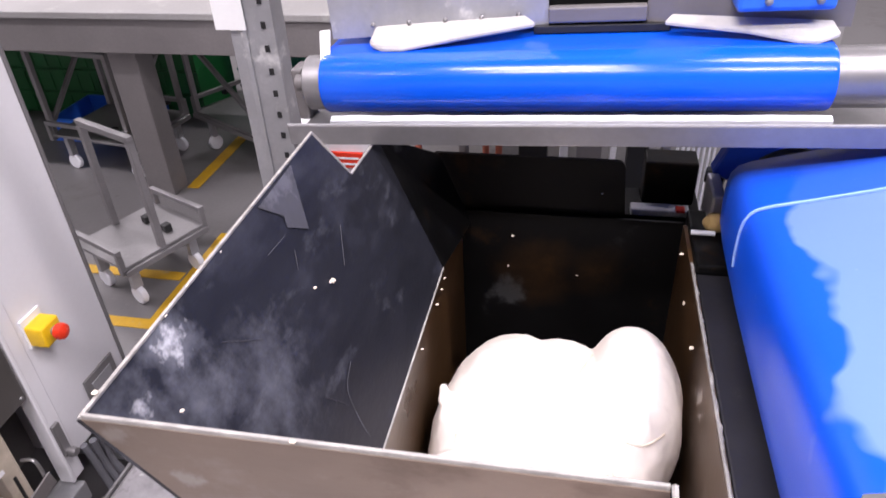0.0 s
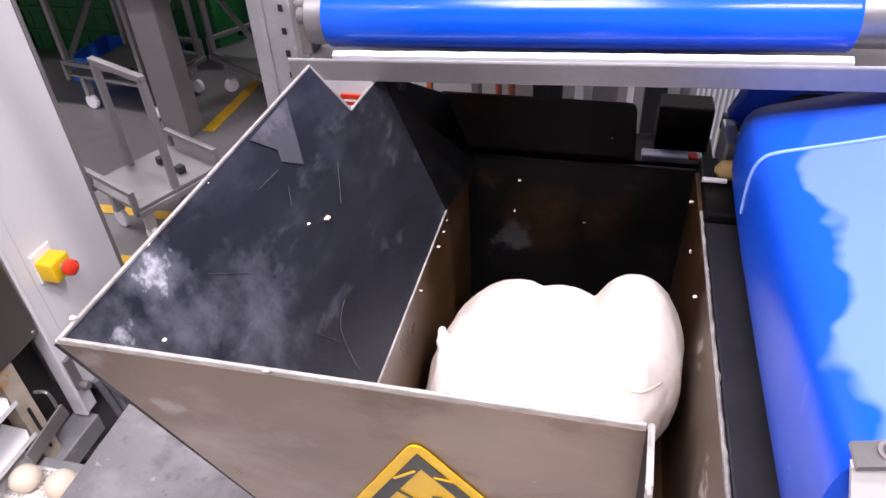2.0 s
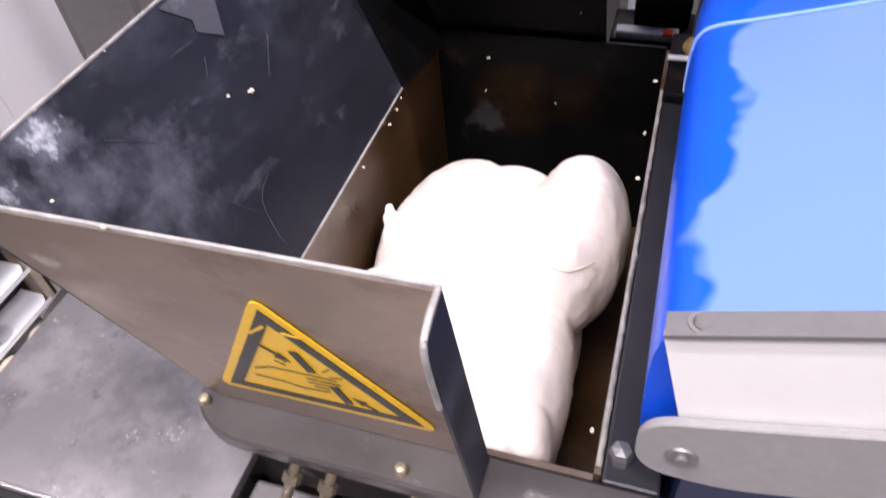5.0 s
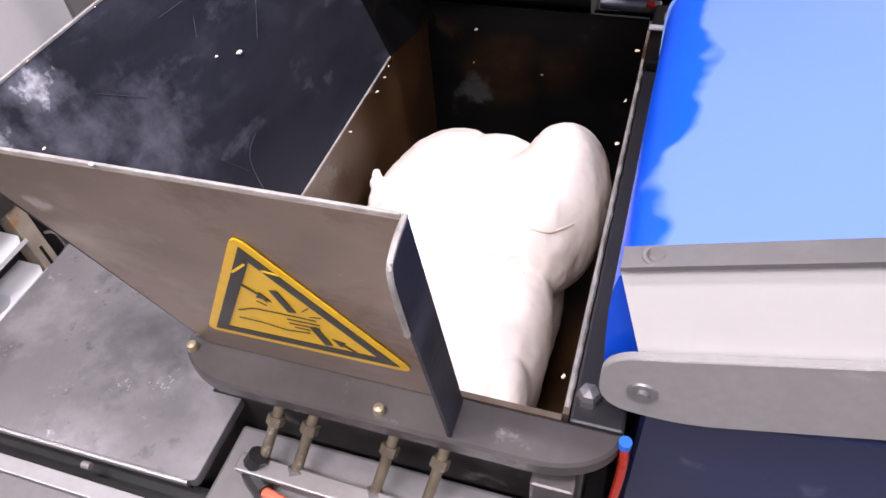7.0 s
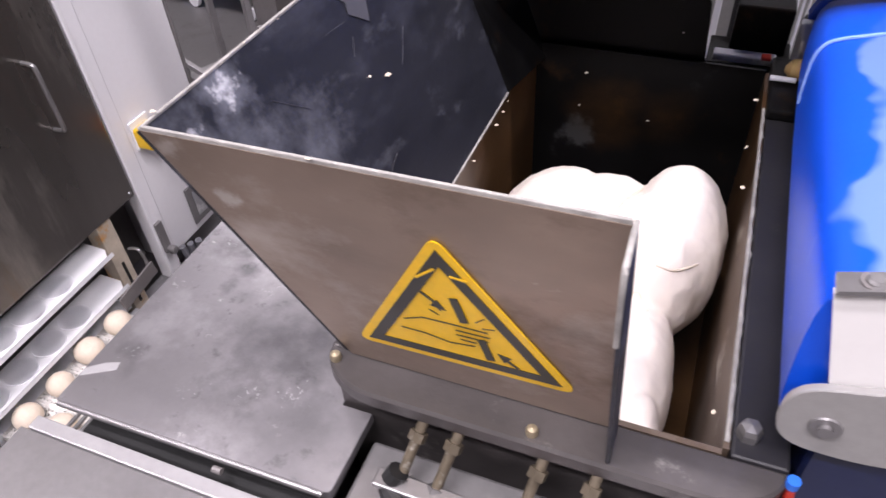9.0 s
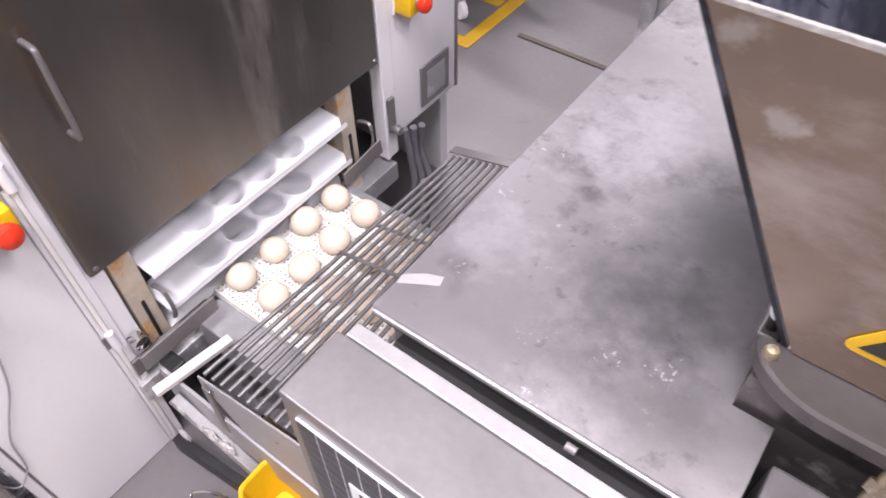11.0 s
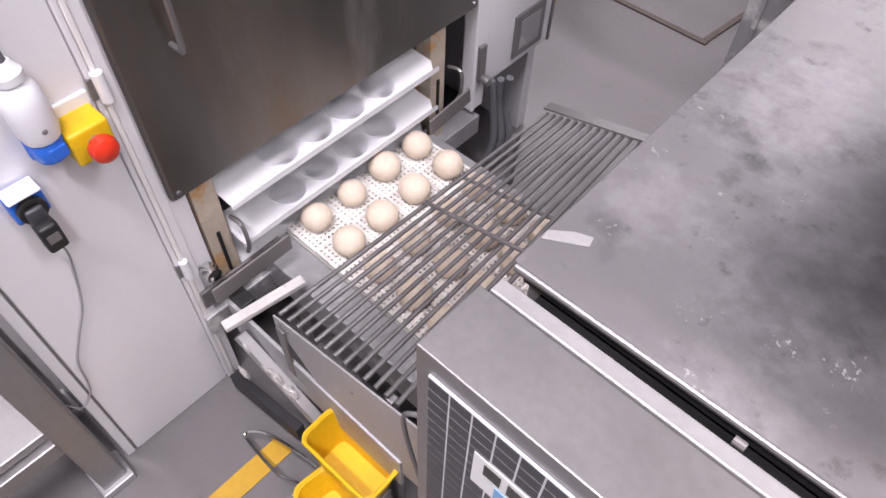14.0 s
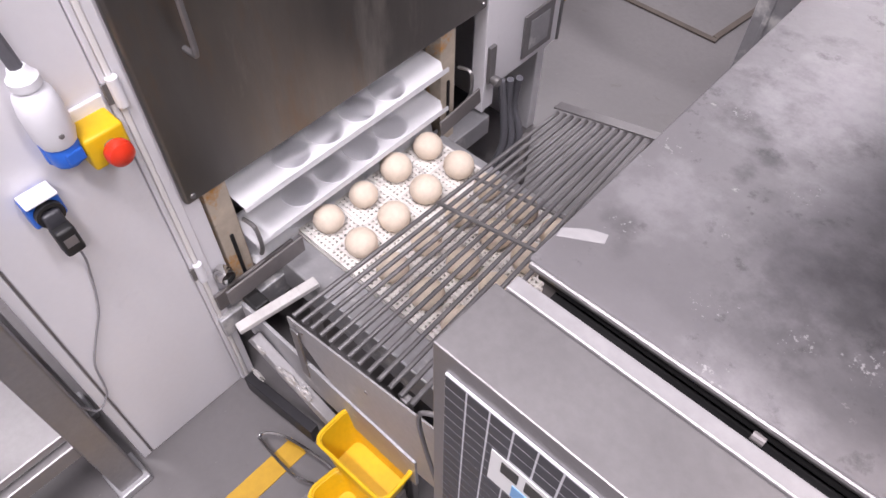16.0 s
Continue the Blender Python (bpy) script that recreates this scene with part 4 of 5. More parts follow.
mt = thing("blue_motor_bracket", 0.62, 0.80, 0.0, "blue painted metal bracket with a curved arm", "bracket")
part("arm", prism([(0.532, 0.80, 1.018), (0.555, 0.80, 1.076), (0.59, 0.80, 1.094), (0.67, 0.80, 1.098), (0.71, 0.80, 1.07), (0.66, 0.80, 1.02), (0.60, 0.80, 0.985)], (0, 0.03, 0), 0.003), DBLUE, mt)
part("column", box(0.58, 0.66, 0.80, 0.86, 0.0, 0.99, 0.004), DBLUE, mt)
part("cable_loop", pipe([(0.60, 0.79, 1.05), (0.63, 0.775, 1.075), (0.67, 0.775, 1.07), (0.685, 0.79, 1.03)], 0.005), RUBBER_SHADE, mt, "", True)
part("white_pin", rod((0.69, 0.79, 1.05), (0.705, 0.77, 1.075), 0.005), PLASTIC, mt)

# ---- proofing cabinet ----
prover = thing("proofing_cabinet", FX - 0.3, 0.23, 0.0, "tall white proofing cabinet with dark steel door and open outfeed", "proofing cabinet")
part("left_panel", box(FX - 0.03, FX, -0.3915, -0.1762, 0.0, 2.3, 0.003), WHITE, prover, "white panel with sockets and stop button")
part("side_panel", box(-2.3, FX - 0.0315, -0.412, -0.382, 0.0, 2.3, 0.002), WHITE, prover)
for a, b, pr, m in ((-0.1755, -0.1675, 0.004, WHITE), (-0.167, -0.159, 0.006, SKIRT), (-0.1585, -0.1435, 0.003, WHITE)):
    part("door_jamb", box(FX - 0.03, FX + pr, a, b, 0.0, 2.3, 0.002), m, prover)
part("jamb_back", box(FX - 0.03, FX - 0.004, -0.143, -0.112, 0.25, 2.3, 0.002), WHITE, prover)
part("panel_seam", box(FX - 0.031, FX - 0.004, -0.3950, -0.392, 0.0, 2.3, 0), GREY, prover, "dark panel seam")
part("panel_edge", box(FX - 0.031, FX, -0.412, -0.3955, 0.0, 2.3, 0.002), WHITE, prover, "white folded panel edge")
for z in (0.775, 0.385):
    hg = part("hinge", rod((FX + 0.008, -0.163, z - 0.022), (FX + 0.008, -0.163, z + 0.022), 0.008, 12), PLASTIC, prover, "white door hinge", True)
    part("hinge_leaf", box(FX + 0.002, FX + 0.0065, -0.178, -0.164, z - 0.016, z + 0.016, 0.001), STEEL, hg)
door = part("door", box(FX - 0.012, FX + 0.008, -0.139, 0.574, 0.532, 2.2, 0.006, 3), DOOR, prover, "dark smeared stainless steel door", True)
for y in (-0.125, 0.56):
    part("door_screw", lathe([(0.001, 0.003), (0.004, 0.003), (0.005, 0)], (FX + 0.008, y, 0.547), "x", 10), STEEL, door)
for hy in (-0.060, 0.462):
    part("door_handle", pipe([(FX + 0.008, hy, 0.783), (FX + 0.028, hy, 0.784), (FX + 0.036, hy, 0.793), (FX + 0.036, hy, 0.855), (FX + 0.036, hy, 0.917), (FX + 0.028, hy, 0.926), (FX + 0.008, hy, 0.927)], 0.0045, 8), STEEL, door, "bright bent wire handle", True)
part("right_panel", box(FX - 0.03, FX, 0.622, 0.858, 0.300, 2.3, 0.003), WHITE, prover, "white right-hand panel")
part("right_jamb", box(FX - 0.03, FX + 0.006, 0.579, 0.589, 0.25, 2.3, 0.002), WHITE, prover)
part("right_jamb", box(FX - 0.03, FX + 0.003, 0.5895, 0.621, 0.25, 2.3, 0.002), WHITE, prover)
part("panel_edge", box(FX - 0.031, FX + 0.004, 0.8582, 0.866, 0.300, 2.3, 0.002), STEEL, prover, "dark panel seam")
part("far_side_panel", box(-2.3, FX - 0.031, 0.836, 0.866, 0.0, 2.3, 0.002), WHITE, prover)
part("back_panel", box(-2.34, -2.301, -0.402, 0.866, 0.0, 2.3, 0.002), WHITE, prover)
part("roof", box(-2.34, FX, -0.41, 0.866, 2.301, 2.34, 0.002), WHITE, prover)
part("inner_back", box(FX - 0.40, FX - 0.39, -0.36, 0.83, 0.0, 2.29, 0), GREY, prover, "grey inner back sheet")
fr_y0, fr_y1 = 0.715, 0.825
fm = part("socket_frame", prism([(FX + 0.001, y, z) for y, z in ((fr_y0, 0.322), (fr_y1, 0.322), (fr_y1, 0.437), (fr_y0, 0.437))], (0.006, 0, 0), 0.002), STEEL, prover, "square inspection frame")
part("socket_rim", prism([(FX + 0.0072, y, z) for y, z in ((fr_y0 + 0.02, 0.342), (fr_y1 - 0.02, 0.342), (fr_y1 - 0.02, 0.417), (fr_y0 + 0.02, 0.417))], (0.002, 0, 0)), GALV, fm)
for y in (-0.083, 0.475):
    part("guide_post", box(FX - 0.05, FX - 0.008, y - 0.022, y + 0.022, 0.2, 0.529, 0.002), RUST, prover, "rust-stained chain guide")
    part("guide_slot", box(FX - 0.0078, FX - 0.004, y - 0.004, y + 0.003, 0.27, 0.40, 0.001), RUBBER_SHADE, prover)
    part("wire_bail", pipe([(FX - 0.003, y + 0.028, 0.42), (FX + 0.03, y + 0.028, 0.425), (FX + 0.032, y + 0.03, 0.375), (FX + 0.02, y + 0.03, 0.34)], 0.004), STEEL, prover, "bent wire catch", True)
part("latch", box(FX + 0.0065, FX + 0.016, 0.585, 0.606, 0.335, 0.43, 0.002), STEEL, prover, "clip latch")
part("latch_knob", lathe([(0.001, 0.022), (0.010, 0.02), (0.012, 0.01), (0.009, 0)], (FX + 0.016, 0.596, 0.345), "x", 14), STEEL, prover, "", True)
part("knob", lathe([(0.001, 0.03), (0.014, 0.028), (0.017, 0.015), (0.012, 0)], (FX + 0.002, -0.130, 0.352), "x", 16), CHROME, prover, "polished steel knob", True)
part("rail_bracket", box(FX + 0.005, FX + 0.012, -0.16, 0.02, 0.26, 0.305, 0.002), GREY, prover, "dark steel angle rail")
part("rail_bracket", bar((FX + 0.06, -0.155, 0.345), (FX + 0.06, 0.012, 0.345), 0.005, 0.04), GREY, prover, "dark steel angle rail")
part("rail_bracket", bar((FX + 0.06, 0.38, 0.37), (FX + 0.06, 0.50, 0.385), 0.005, 0.04), GREY, prover, "dark steel angle rail")
part("bottom_sill", box(FX - 0.05, FX + 0.015, -0.17, 0.60, 0.18, 0.235, 0.003), GALV, prover)
for k in range(3):
    tagged(part("grey_cable", pipe([(FX + 0.01 + 0.012 * k, 0.64 + 0.018 * k, 0.31), (FX + 0.02, 0.645 + 0.02 * k, 0.22), (FX + 0.03 + 0.01 * k, 0.64 + 0.02 * k, 0.12), (FX + 0.01, 0.60 + 0.02 * k, 0.006)], 0.009), GREYCAB, smooth=True),
           "thick grey cable running down beside the cabinet", "cable", "cabinet cables")


def stop_button(y, z, grp):
    e = thing("emergency_stop", FX, y, z, "yellow emergency stop box with red mushroom button", "stop button", grp)
    part("box", box(FX, FX + 0.046, y - 0.027, y + 0.027, z - 0.025, z + 0.025, 0.005, 3), YELLOW, e, "yellow plastic box", True)
    part("base_plate", box(FX, FX + 0.006, y - 0.030, y + 0.030, z - 0.03, z + 0.042, 0.002), PLASTIC, e)
    part("collar", rod((FX + 0.046, y + 0.003, z), (FX + 0.058, y + 0.003, z), 0.011, 20), STEEL, e, "", True)
    part("button", lathe([(0.010, 0.053), (0.017, 0.055), (0.0185, 0.062), (0.0165, 0.070), (0.009, 0.075), (0.001, 0.076)], (FX, y + 0.003, z), "x", 24), RED, e, "red mushroom button", True)


stop_button(-0.211, 0.738, "stop buttons")
stop_button(0.664, 0.644, "stop buttons")

# socket with white plug, black adapter and its lead
pl = thing("white_plug", FX, -0.254, 0.80, "large white round plug in a blue socket on the cabinet", "plug")
PX = FX + 0.026
part("socket_body", lathe([(0.001, 0), (0.019, 0.002), (0.0205, 0.006), (0.0205, 0.028), (0.018, 0.032), (0.001, 0.032)], (PX, -0.255, 0.736), "z", 12), BLUEP, pl, "blue socket collar", True)
part("socket_back", box(FX, FX + 0.012, -0.275, -0.235, 0.728, 0.762, 0.003), BLUEP, pl)
part("socket_flap", box(PX + 0.012, PX + 0.021, -0.262, -0.240, 0.742, 0.760, 0.002), BLUEP, pl, "blue hinged flap")
part("plug_body", lathe([(0.001, 0), (0.0215, 0.001), (0.0245, 0.012), (0.025, 0.05), (0.022, 0.072), (0.015, 0.080), (0.001, 0.081)], (PX, -0.255, 0.768), "z", 14), PLASTIC, pl, "white plug housing", True)
part("plug_screw", lathe([(0.001, 0.002), (0.003, 0.0015), (0.0035, 0)], (PX + 0.0245, -0.255, 0.79), "x", 10), GREY, pl)
part("gland", lathe([(0.015, 0), (0.018, 0.004), (0.018, 0.014), (0.014, 0.018), (0.010, 0.028), (0.001, 0.029)], (PX, -0.255, 0.848), "z", 12), PLASTIC, pl, "white cable gland", True)
part("lead", pipe([(PX, -0.255, 0.872), (PX + 0.004, -0.262, 0.94), (PX + 0.006, -0.285, 1.1), (PX, -0.30, 1.6)], 0.008), GREYCAB, pl, "", True)
ad = thing("power_adapter", FX, -0.308, 0.62, "black mains adapter in a blue socket with a hanging lead", "adapter")
part("socket", box(FX, FX + 0.024, -0.331, -0.287, 0.662, 0.706, 0.004), BLUEP, ad, "blue hinged socket")
part("socket_lid", box(FX + 0.004, FX + 0.034, -0.330, -0.288, 0.706, 0.710, 0.002), PLASTIC, ad, "pale raised socket lid")
part("socket_rim", lathe([(0.015, 0), (0.018, 0.003), (0.018, 0.012), (0.013, 0.012), (0.012, 0.006), (0.001, 0.006)], (FX + 0.024, -0.309, 0.684), "x", 20), RUBBER_SHADE, ad, "", True)
part("adapter_face", box(FX + 0.028, FX + 0.040, -0.321, -0.297, 0.662, 0.690, 0.004, 3), KEYPAD, ad, "grey adapter face", True)
part("adapter_body", box(FX + 0.030, FX + 0.054, -0.322, -0.296, 0.622, 0.668, 0.005, 3), RUBBER_SHADE, ad, "", True)
part("adapter_label", box(FX + 0.054, FX + 0.0545, -0.317, -0.301, 0.640, 0.655, 0), GREY, ad)
part("lead", pipe([(FX + 0.042, -0.307, 0.622), (FX + 0.03, -0.303, 0.595), (FX + 0.008, -0.304, 0.54), (FX + 0.006, -0.324, 0.455), (FX + 0.006, -0.352, 0.40), (FX + 0.006, -0.376, 0.348), (FX + 0.006, -0.384, 0.29), (FX + 0.008, -0.392, 0.262), (FX + 0.012, -0.416, 0.248), (FX + 0.012, -0.436, 0.30), (FX + 0.012, -0.452, 0.365)], 0.0017, 6), LEAD, ad, "thin grey lead", True)


def proof_tray(xc, zc, tilt, grp):
    t = thing("proofing_tray", xc, 0.17, zc, "white plastic proofing tray with a row of round cups", "tray", grp)
    y0, y1, w = -0.058, 0.442, 0.0405
    # deck with four round holes: strips round each cup
    bm = bmesh.new()
    cols = [0.075, 0.1545, 0.234, 0.3135]
    edges = [y0] + [(a + b) / 2 for a, b in zip(cols, cols[1:])] + [0.353]
    for c, a, b in zip(cols, edges, edges[1:]):
        N = 32
        corner = {round(math.atan2(v, u) % (2 * math.pi) / (2 * math.pi) * N) % N: (u, c + v) for u in (-w, w) for v in (b - c, a - c)}
        inner = [bm.verts.new((0.0355 * math.cos(2 * math.pi * k / N), c + 0.0355 * math.sin(2 * math.pi * k / N), 0)) for k in range(N)]
        outer = []
        for k in range(N):
            u, v = math.cos(2 * math.pi * k / N), math.sin(2 * math.pi * k / N)
            q = min(w / abs(u) if abs(u) > 1e-6 else 9, ((b - c) if v > 0 else (c - a)) / abs(v) if abs(v) > 1e-6 else 9)
            outer.append(bm.verts.new((*corner.get(k, (u * q, c + v * q)), 0)))
        for k in range(N):
            j = (k + 1) % N
            bm.faces.new((inner[k], inner[j], outer[j], outer[k]))
    for x in (-w, w):
        vs = [bm.verts.new(p) for p in ((x, y0, 0), (x, y1, 0), (x * 1.02, y1, -0.010), (x * 1.02, y0, -0.010))]
        bm.faces.new(vs)
    vs = [bm.verts.new(p) for p in ((-w, 0.353, 0), (w, 0.353, 0), (w, y1 - 0.016, 0), (w * 0.5, y1, 0), (-w, y1, 0))]
    bm.faces.new(vs)
    bmesh.ops.remove_doubles(bm, verts=bm.verts, dist=0.0006)
    bm.transform(pose(xc, 0, zc, 0, tilt, 0))
    d = part("cup_deck", bm, TRAYM, t)
    sd = d.modifiers.new("thick", "SOLIDIFY")
    sd.thickness = 0.0025
    sd.use_rim = False
    for c in cols:
        cb = lathe([(0.0372, 0.0014), (0.0372, -0.001), (0.0352, -0.0085), (0.012, -0.0095), (0.001, -0.0095), (0.0008, -0.0080), (0.012, -0.0078), (0.0325, -0.0065), (0.0345, 0.0014)], (0, c, 0), "z", 28)
        cb.transform(pose(xc, 0, zc, 0, tilt, 0))
        part("cup", cb, CUPM, t, "shallow round cup", True)


for tray_x, tray_z in ((-0.798, 0.473), (-0.798, 0.373), (-0.826, 0.288)):
    proof_tray(tray_x, tray_z, 3, "proofing trays")

# outfeed conveyor with dough balls
oc = thing("outfeed_conveyor", -0.5, 0.2, 0.0, "floury white mesh outfeed conveyor under a wire guard", "conveyor")
part("frame", box(-0.77, -0.20, -0.02, 0.44, 0.20, 0.285, 0.004), GALV, oc, "flour-caked conveyor frame")
part("leg", box(-0.74, -0.70, 0.0, 0.04, 0, 0.2, 0.002), GREY, oc)
part("leg", box(-0.30, -0.26, 0.0, 0.04, 0, 0.2, 0.002), GREY, oc)
part("leg", box(-0.74, -0.70, 0.38, 0.42, 0, 0.2, 0.002), GREY, oc)
part("leg", box(-0.30, -0.26, 0.38, 0.42, 0, 0.2, 0.002), GREY, oc)
BX = [-0.742 + 0.084 * i for i in range(7)]
BY = [0.091, 0.183, 0.275, 0.362]
lm = None
for i, x in enumerate(BX):
    for j, y in enumerate(BY):
        if lm is None:
            # perforated link: bars crossing
            bm = bmesh.new()
            for q in range(9):
                o = -0.0395 + q * 0.00985
                for bb in (box(o - 0.003, o + 0.003, -0.0435, 0.0435, 0, 0.006, 0), box(-0.0400, 0.0400, o * 1.08 - 0.003, o * 1.08 + 0.003, 0.001, 0.0068, 0)):
                    me_ = bpy.data.meshes.new("tmp")
                    bb.to_mesh(me_)
                    bb.free()
                    bm.from_mesh(me_)
                    bpy.data.meshes.remove(me_)
            k = part("mesh_link", bm, MESH, oc)
            lm = k.data
        else:
            k = new("mesh_link", lm)
            k.parent = oc
            k.matrix_parent_inverse = oc.matrix_basis.inverted()
        k.location = (x, y, 0.293)
part("belt_carcass", box(-0.785, -0.21, 0.042, 0.412, 0.2855, 0.2915, 0.002), CANVAS, oc, "flour-caked belt base")
bm0 = None
random.seed(3)
for i, x in enumerate(BX):
    for j, y in enumerate(BY):
        if bm0 is None:
            bm = bmesh.new()
            bmesh.ops.create_uvsphere(bm, u_segments=28, v_segments=18, radius=0.031)
            for v in bm.verts:
                v.co.z = max(0.0, v.co.z * 0.86 + 0.0235)
            bo = part("dough_ball", bm, BALL, smooth=True)
            bm0 = bo.data
        else:
            bo = new("dough_ball", bm0)
        bo.location = (x + random.uniform(-0.004, 0.004), y + random.uniform(-0.004, 0.004), 0.300)
        s = random.uniform(0.93, 1.06)
        bo.scale, bo.rotation_euler = (s, s, s), (0, 0, random.uniform(0, 6))
        tagged(bo, "round pale dough ball resting on the floury belt", "dough ball", "dough balls on the belt")
part("side_lip", box(-0.73, -0.30, -0.135, -0.128, 0.20, 0.30, 0.001), GALV, oc, "floury side sheet")
part("side_channel", bar((-0.682, -0.174, 0.312), (-0.655, -0.018, 0.318), 0.020, 0.012), FLOURED, oc, "white flour-dusted channel")
part("rail", bar((-0.69, -0.150, 0.25), (-0.50, -0.137, 0.12), 0.02, 0.03), SHEET, oc, "sloping steel side rail")
part("lower_rail", bar((-0.735, -0.175, 0.05), (-0.55, -0.160, 0.05), 0.02, 0.05), DARKFL, oc, "dark lower rail")
random.seed(11)
for fx_, fy_, fz_, fr_ in ((-0.60, -0.150, 0.200, 0.020), (-0.578, -0.146, 0.180, 0.024), (-0.622, -0.154, 0.215, 0.012), (-0.66, -0.158, 0.245, 0.010), (-0.705, -0.165, 0.10, 0.014)):
    bm = bmesh.new()
    bmesh.ops.create_icosphere(bm, subdivisions=3, radius=1)
    for v in bm.verts:
        k = 0.75 + 0.9 * noise.noise(v.co * 1.9 + Vector((fx_ * 90, 0, 0))) + 0.25 * noise.noise(v.co * 6)
        v.co = Vector((fx_ + v.co.x * fr_ * k * 1.3, fy_ + v.co.y * fr_ * 0.35, fz_ + v.co.z * fr_ * k))
    part("flour_lump", bm, FLOURED, oc, "caked white flour", True)
part("oil_tray", box(-0.56, -0.47, -0.128, -0.06, 0.17, 0.20, 0.003), CHAMBER, oc, "brown oily drip tray")
part("belt_motor", box(-0.735, -0.690, -0.128, -0.098, 0.285, 0.312, 0.004), RUBBER_SHADE, oc, "black motor block")

# wire guard
wg = thing("wire_guard", -0.45, 0.2, 0.3, "grey wire grate guard of parallel steel rods", "grate")
G0, G1 = (-0.573, 0.414), (-0.314, 0.470)
NR = 13
rm = None
for i in range(NR):
    f = i / (NR - 1)
    x, z = G0[0] + (G1[0] - G0[0]) * f, G0[1] + (G1[1] - G0[1]) * f
    part("rod", rod((x, -0.121, z), (x - 0.042 * f + 0.018 * (1 - f), 0.545, z - 0.006), 0.0042, 8), ROD, wg, "", True)
part("end_bar", prism([(G0[0] + 0.01, 0.54, G0[1] + 0.003), (G1[0] - 0.03, 0.54, G1[1] + 0.003), (G1[0] - 0.03, 0.562, G1[1] + 0.003), (G0[0] + 0.01, 0.562, G0[1] + 0.003)], (0, 0, 0.004)), STEEL, wg, "flat end bar")
for y in (0.20, 0.30):
    part("cross_rod", rod((G0[0] + 0.01, y, G0[1] - 0.0078 + (0.015 if y < 0.25 else 0)), (G1[0] - 0.01, y, G1[1] - 0.0078 + (0.015 if y < 0.25 else 0)), 0.0038, 8), STEEL, wg, "", True)
gp = [(G0[0] - 0.004, G0[1] + 0.004), (G1[0] + 0.066, G1[1] + 0.018), (G1[0] + 0.066, 0.26), (-0.46, 0.23), (-0.50, 0.31), (G0[0] - 0.004, 0.392)]
part("side_plate", prism([(x, -0.131, z) for x, z in gp], (0, 0.003, 0)), SHEET, wg, "plain steel side plate")
for x, z in ((-0.56, 0.412), (-0.545, 0.405), (-0.40, 0.40)):
    part("rivet", lathe([(0.001, -0.002), (0.004, -0.001), (0.004, 0)], (x, -0.131, z), "y", 10), STEEL, wg)
part("support", bar((-0.56, -0.1345, 0.40), (-0.56, -0.1345, 0.25), 0.02, 0.004), STEEL, wg)
part("support", bar((-0.56, 0.45, 0.41), (-0.56, 0.45, 0.0), 0.014, 0.014), STEEL, wg)
part("support", bar((-0.33, 0.45, 0.45), (-0.33, 0.45, 0.0), 0.014, 0.014), STEEL, wg)
part("support", bar((-0.33, -0.115, 0.46), (-0.33, -0.115, 0.0), 0.014, 0.014), STEEL, wg)
part("wire_hook", pipe([(-0.225, -0.137, 0.575), (-0.245, -0.150, 0.592), (-0.262, -0.158, 0.575), (-0.252, -0.160, 0.50), (-0.222, -0.160, 0.365), (-0.20, -0.165, 0.25)], 0.0035), STEEL, wg, "bent wire hook", True)


# yellow scoop bins
def bin_(x, y, z, w, d, h, yaw, lab):
    t = thing("yellow_bin", x, y, z, lab, "bin", "yellow bins")
    o = rounded([(-w / 2, -d / 2), (w / 2, -d / 2), (w / 2, d / 2), (-w / 2, d / 2)], 0.02, 4)
    bm = bmesh.new()
    rings = []
    for s, hz in ((0.78, 0), (0.98, h), (1.04, h), (1.04, h - 0.006), (1.0, h - 0.006)):
        rings.append([bm.verts.new((p[0] * s, p[1] * s, hz)) for p in o])
    inn = [[bm.verts.new((p[0] * s, p[1] * s, hz)) for p in o] for s, hz in ((0.95, h), (0.75, 0.004))]
    k = len(o)
    for a, b in list(zip(rings[1:], rings[2:])) + [(rings[0], rings[4]), (rings[1], inn[0]), (inn[0], inn[1])]:
        for q in range(k):
            bm.faces.new((a[q], a[(q + 1) % k], b[(q + 1) % k], b[q]))
    bm.faces.new(rings[0])
    bm.faces.new(inn[1])
    bm.transform(pose(x, y, z, 0, 0, yaw))
    tub = part("tub", bm, YELLOW, t, "", True)
    loop = [pose(x, y, z, 0, 0, yaw) @ Vector((p[0] * 1.01, p[1] * 1.01, h)) for p in o]
    part("rim", pipe(loop + loop[:1], 0.0035, 8, 2), YELLOW, t, "rounded yellow rim", True)


bin_(-0.386, -0.1635, 0.150, 0.155, 0.078, 0.10, 1, "yellow plastic tub with rounded rim below the guard")
bin_(-0.350, -0.228, 0.07, 0.19, 0.075, 0.06, -6, "dusty yellow plastic tub standing on a low ledge")
ledge = thing("bin_ledge", -0.38, -0.2, 0.0, "low grey steel ledge holding the tubs", "ledge")
part("shelf", box(-0.47, -0.22, -0.275, -0.13, 0.05, 0.07, 0.003), GREY, ledge)
part("riser", box(-0.45, -0.32, -0.178, -0.14, 0.0705, 0.1495, 0.003), GREY, ledge)
for lx in (-0.455, -0.24):
    for ly in (-0.26, -0.15):
        part("leg", box(lx - 0.012, lx + 0.012, ly - 0.012, ly + 0.012, 0, 0.05, 0.001), GREY, ledge)
part("wire_handle", pipe([(-0.466, -0.185, 0.06), (-0.515, -0.19, 0.058), (-0.595, -0.205, 0.045), (-0.632, -0.226, 0.035), (-0.625, -0.238, 0.03), (-0.535, -0.241, 0.03), (-0.505, -0.235, 0.04), (-0.466, -0.225, 0.06)], 0.0032), CHROME, ledge, "", True)

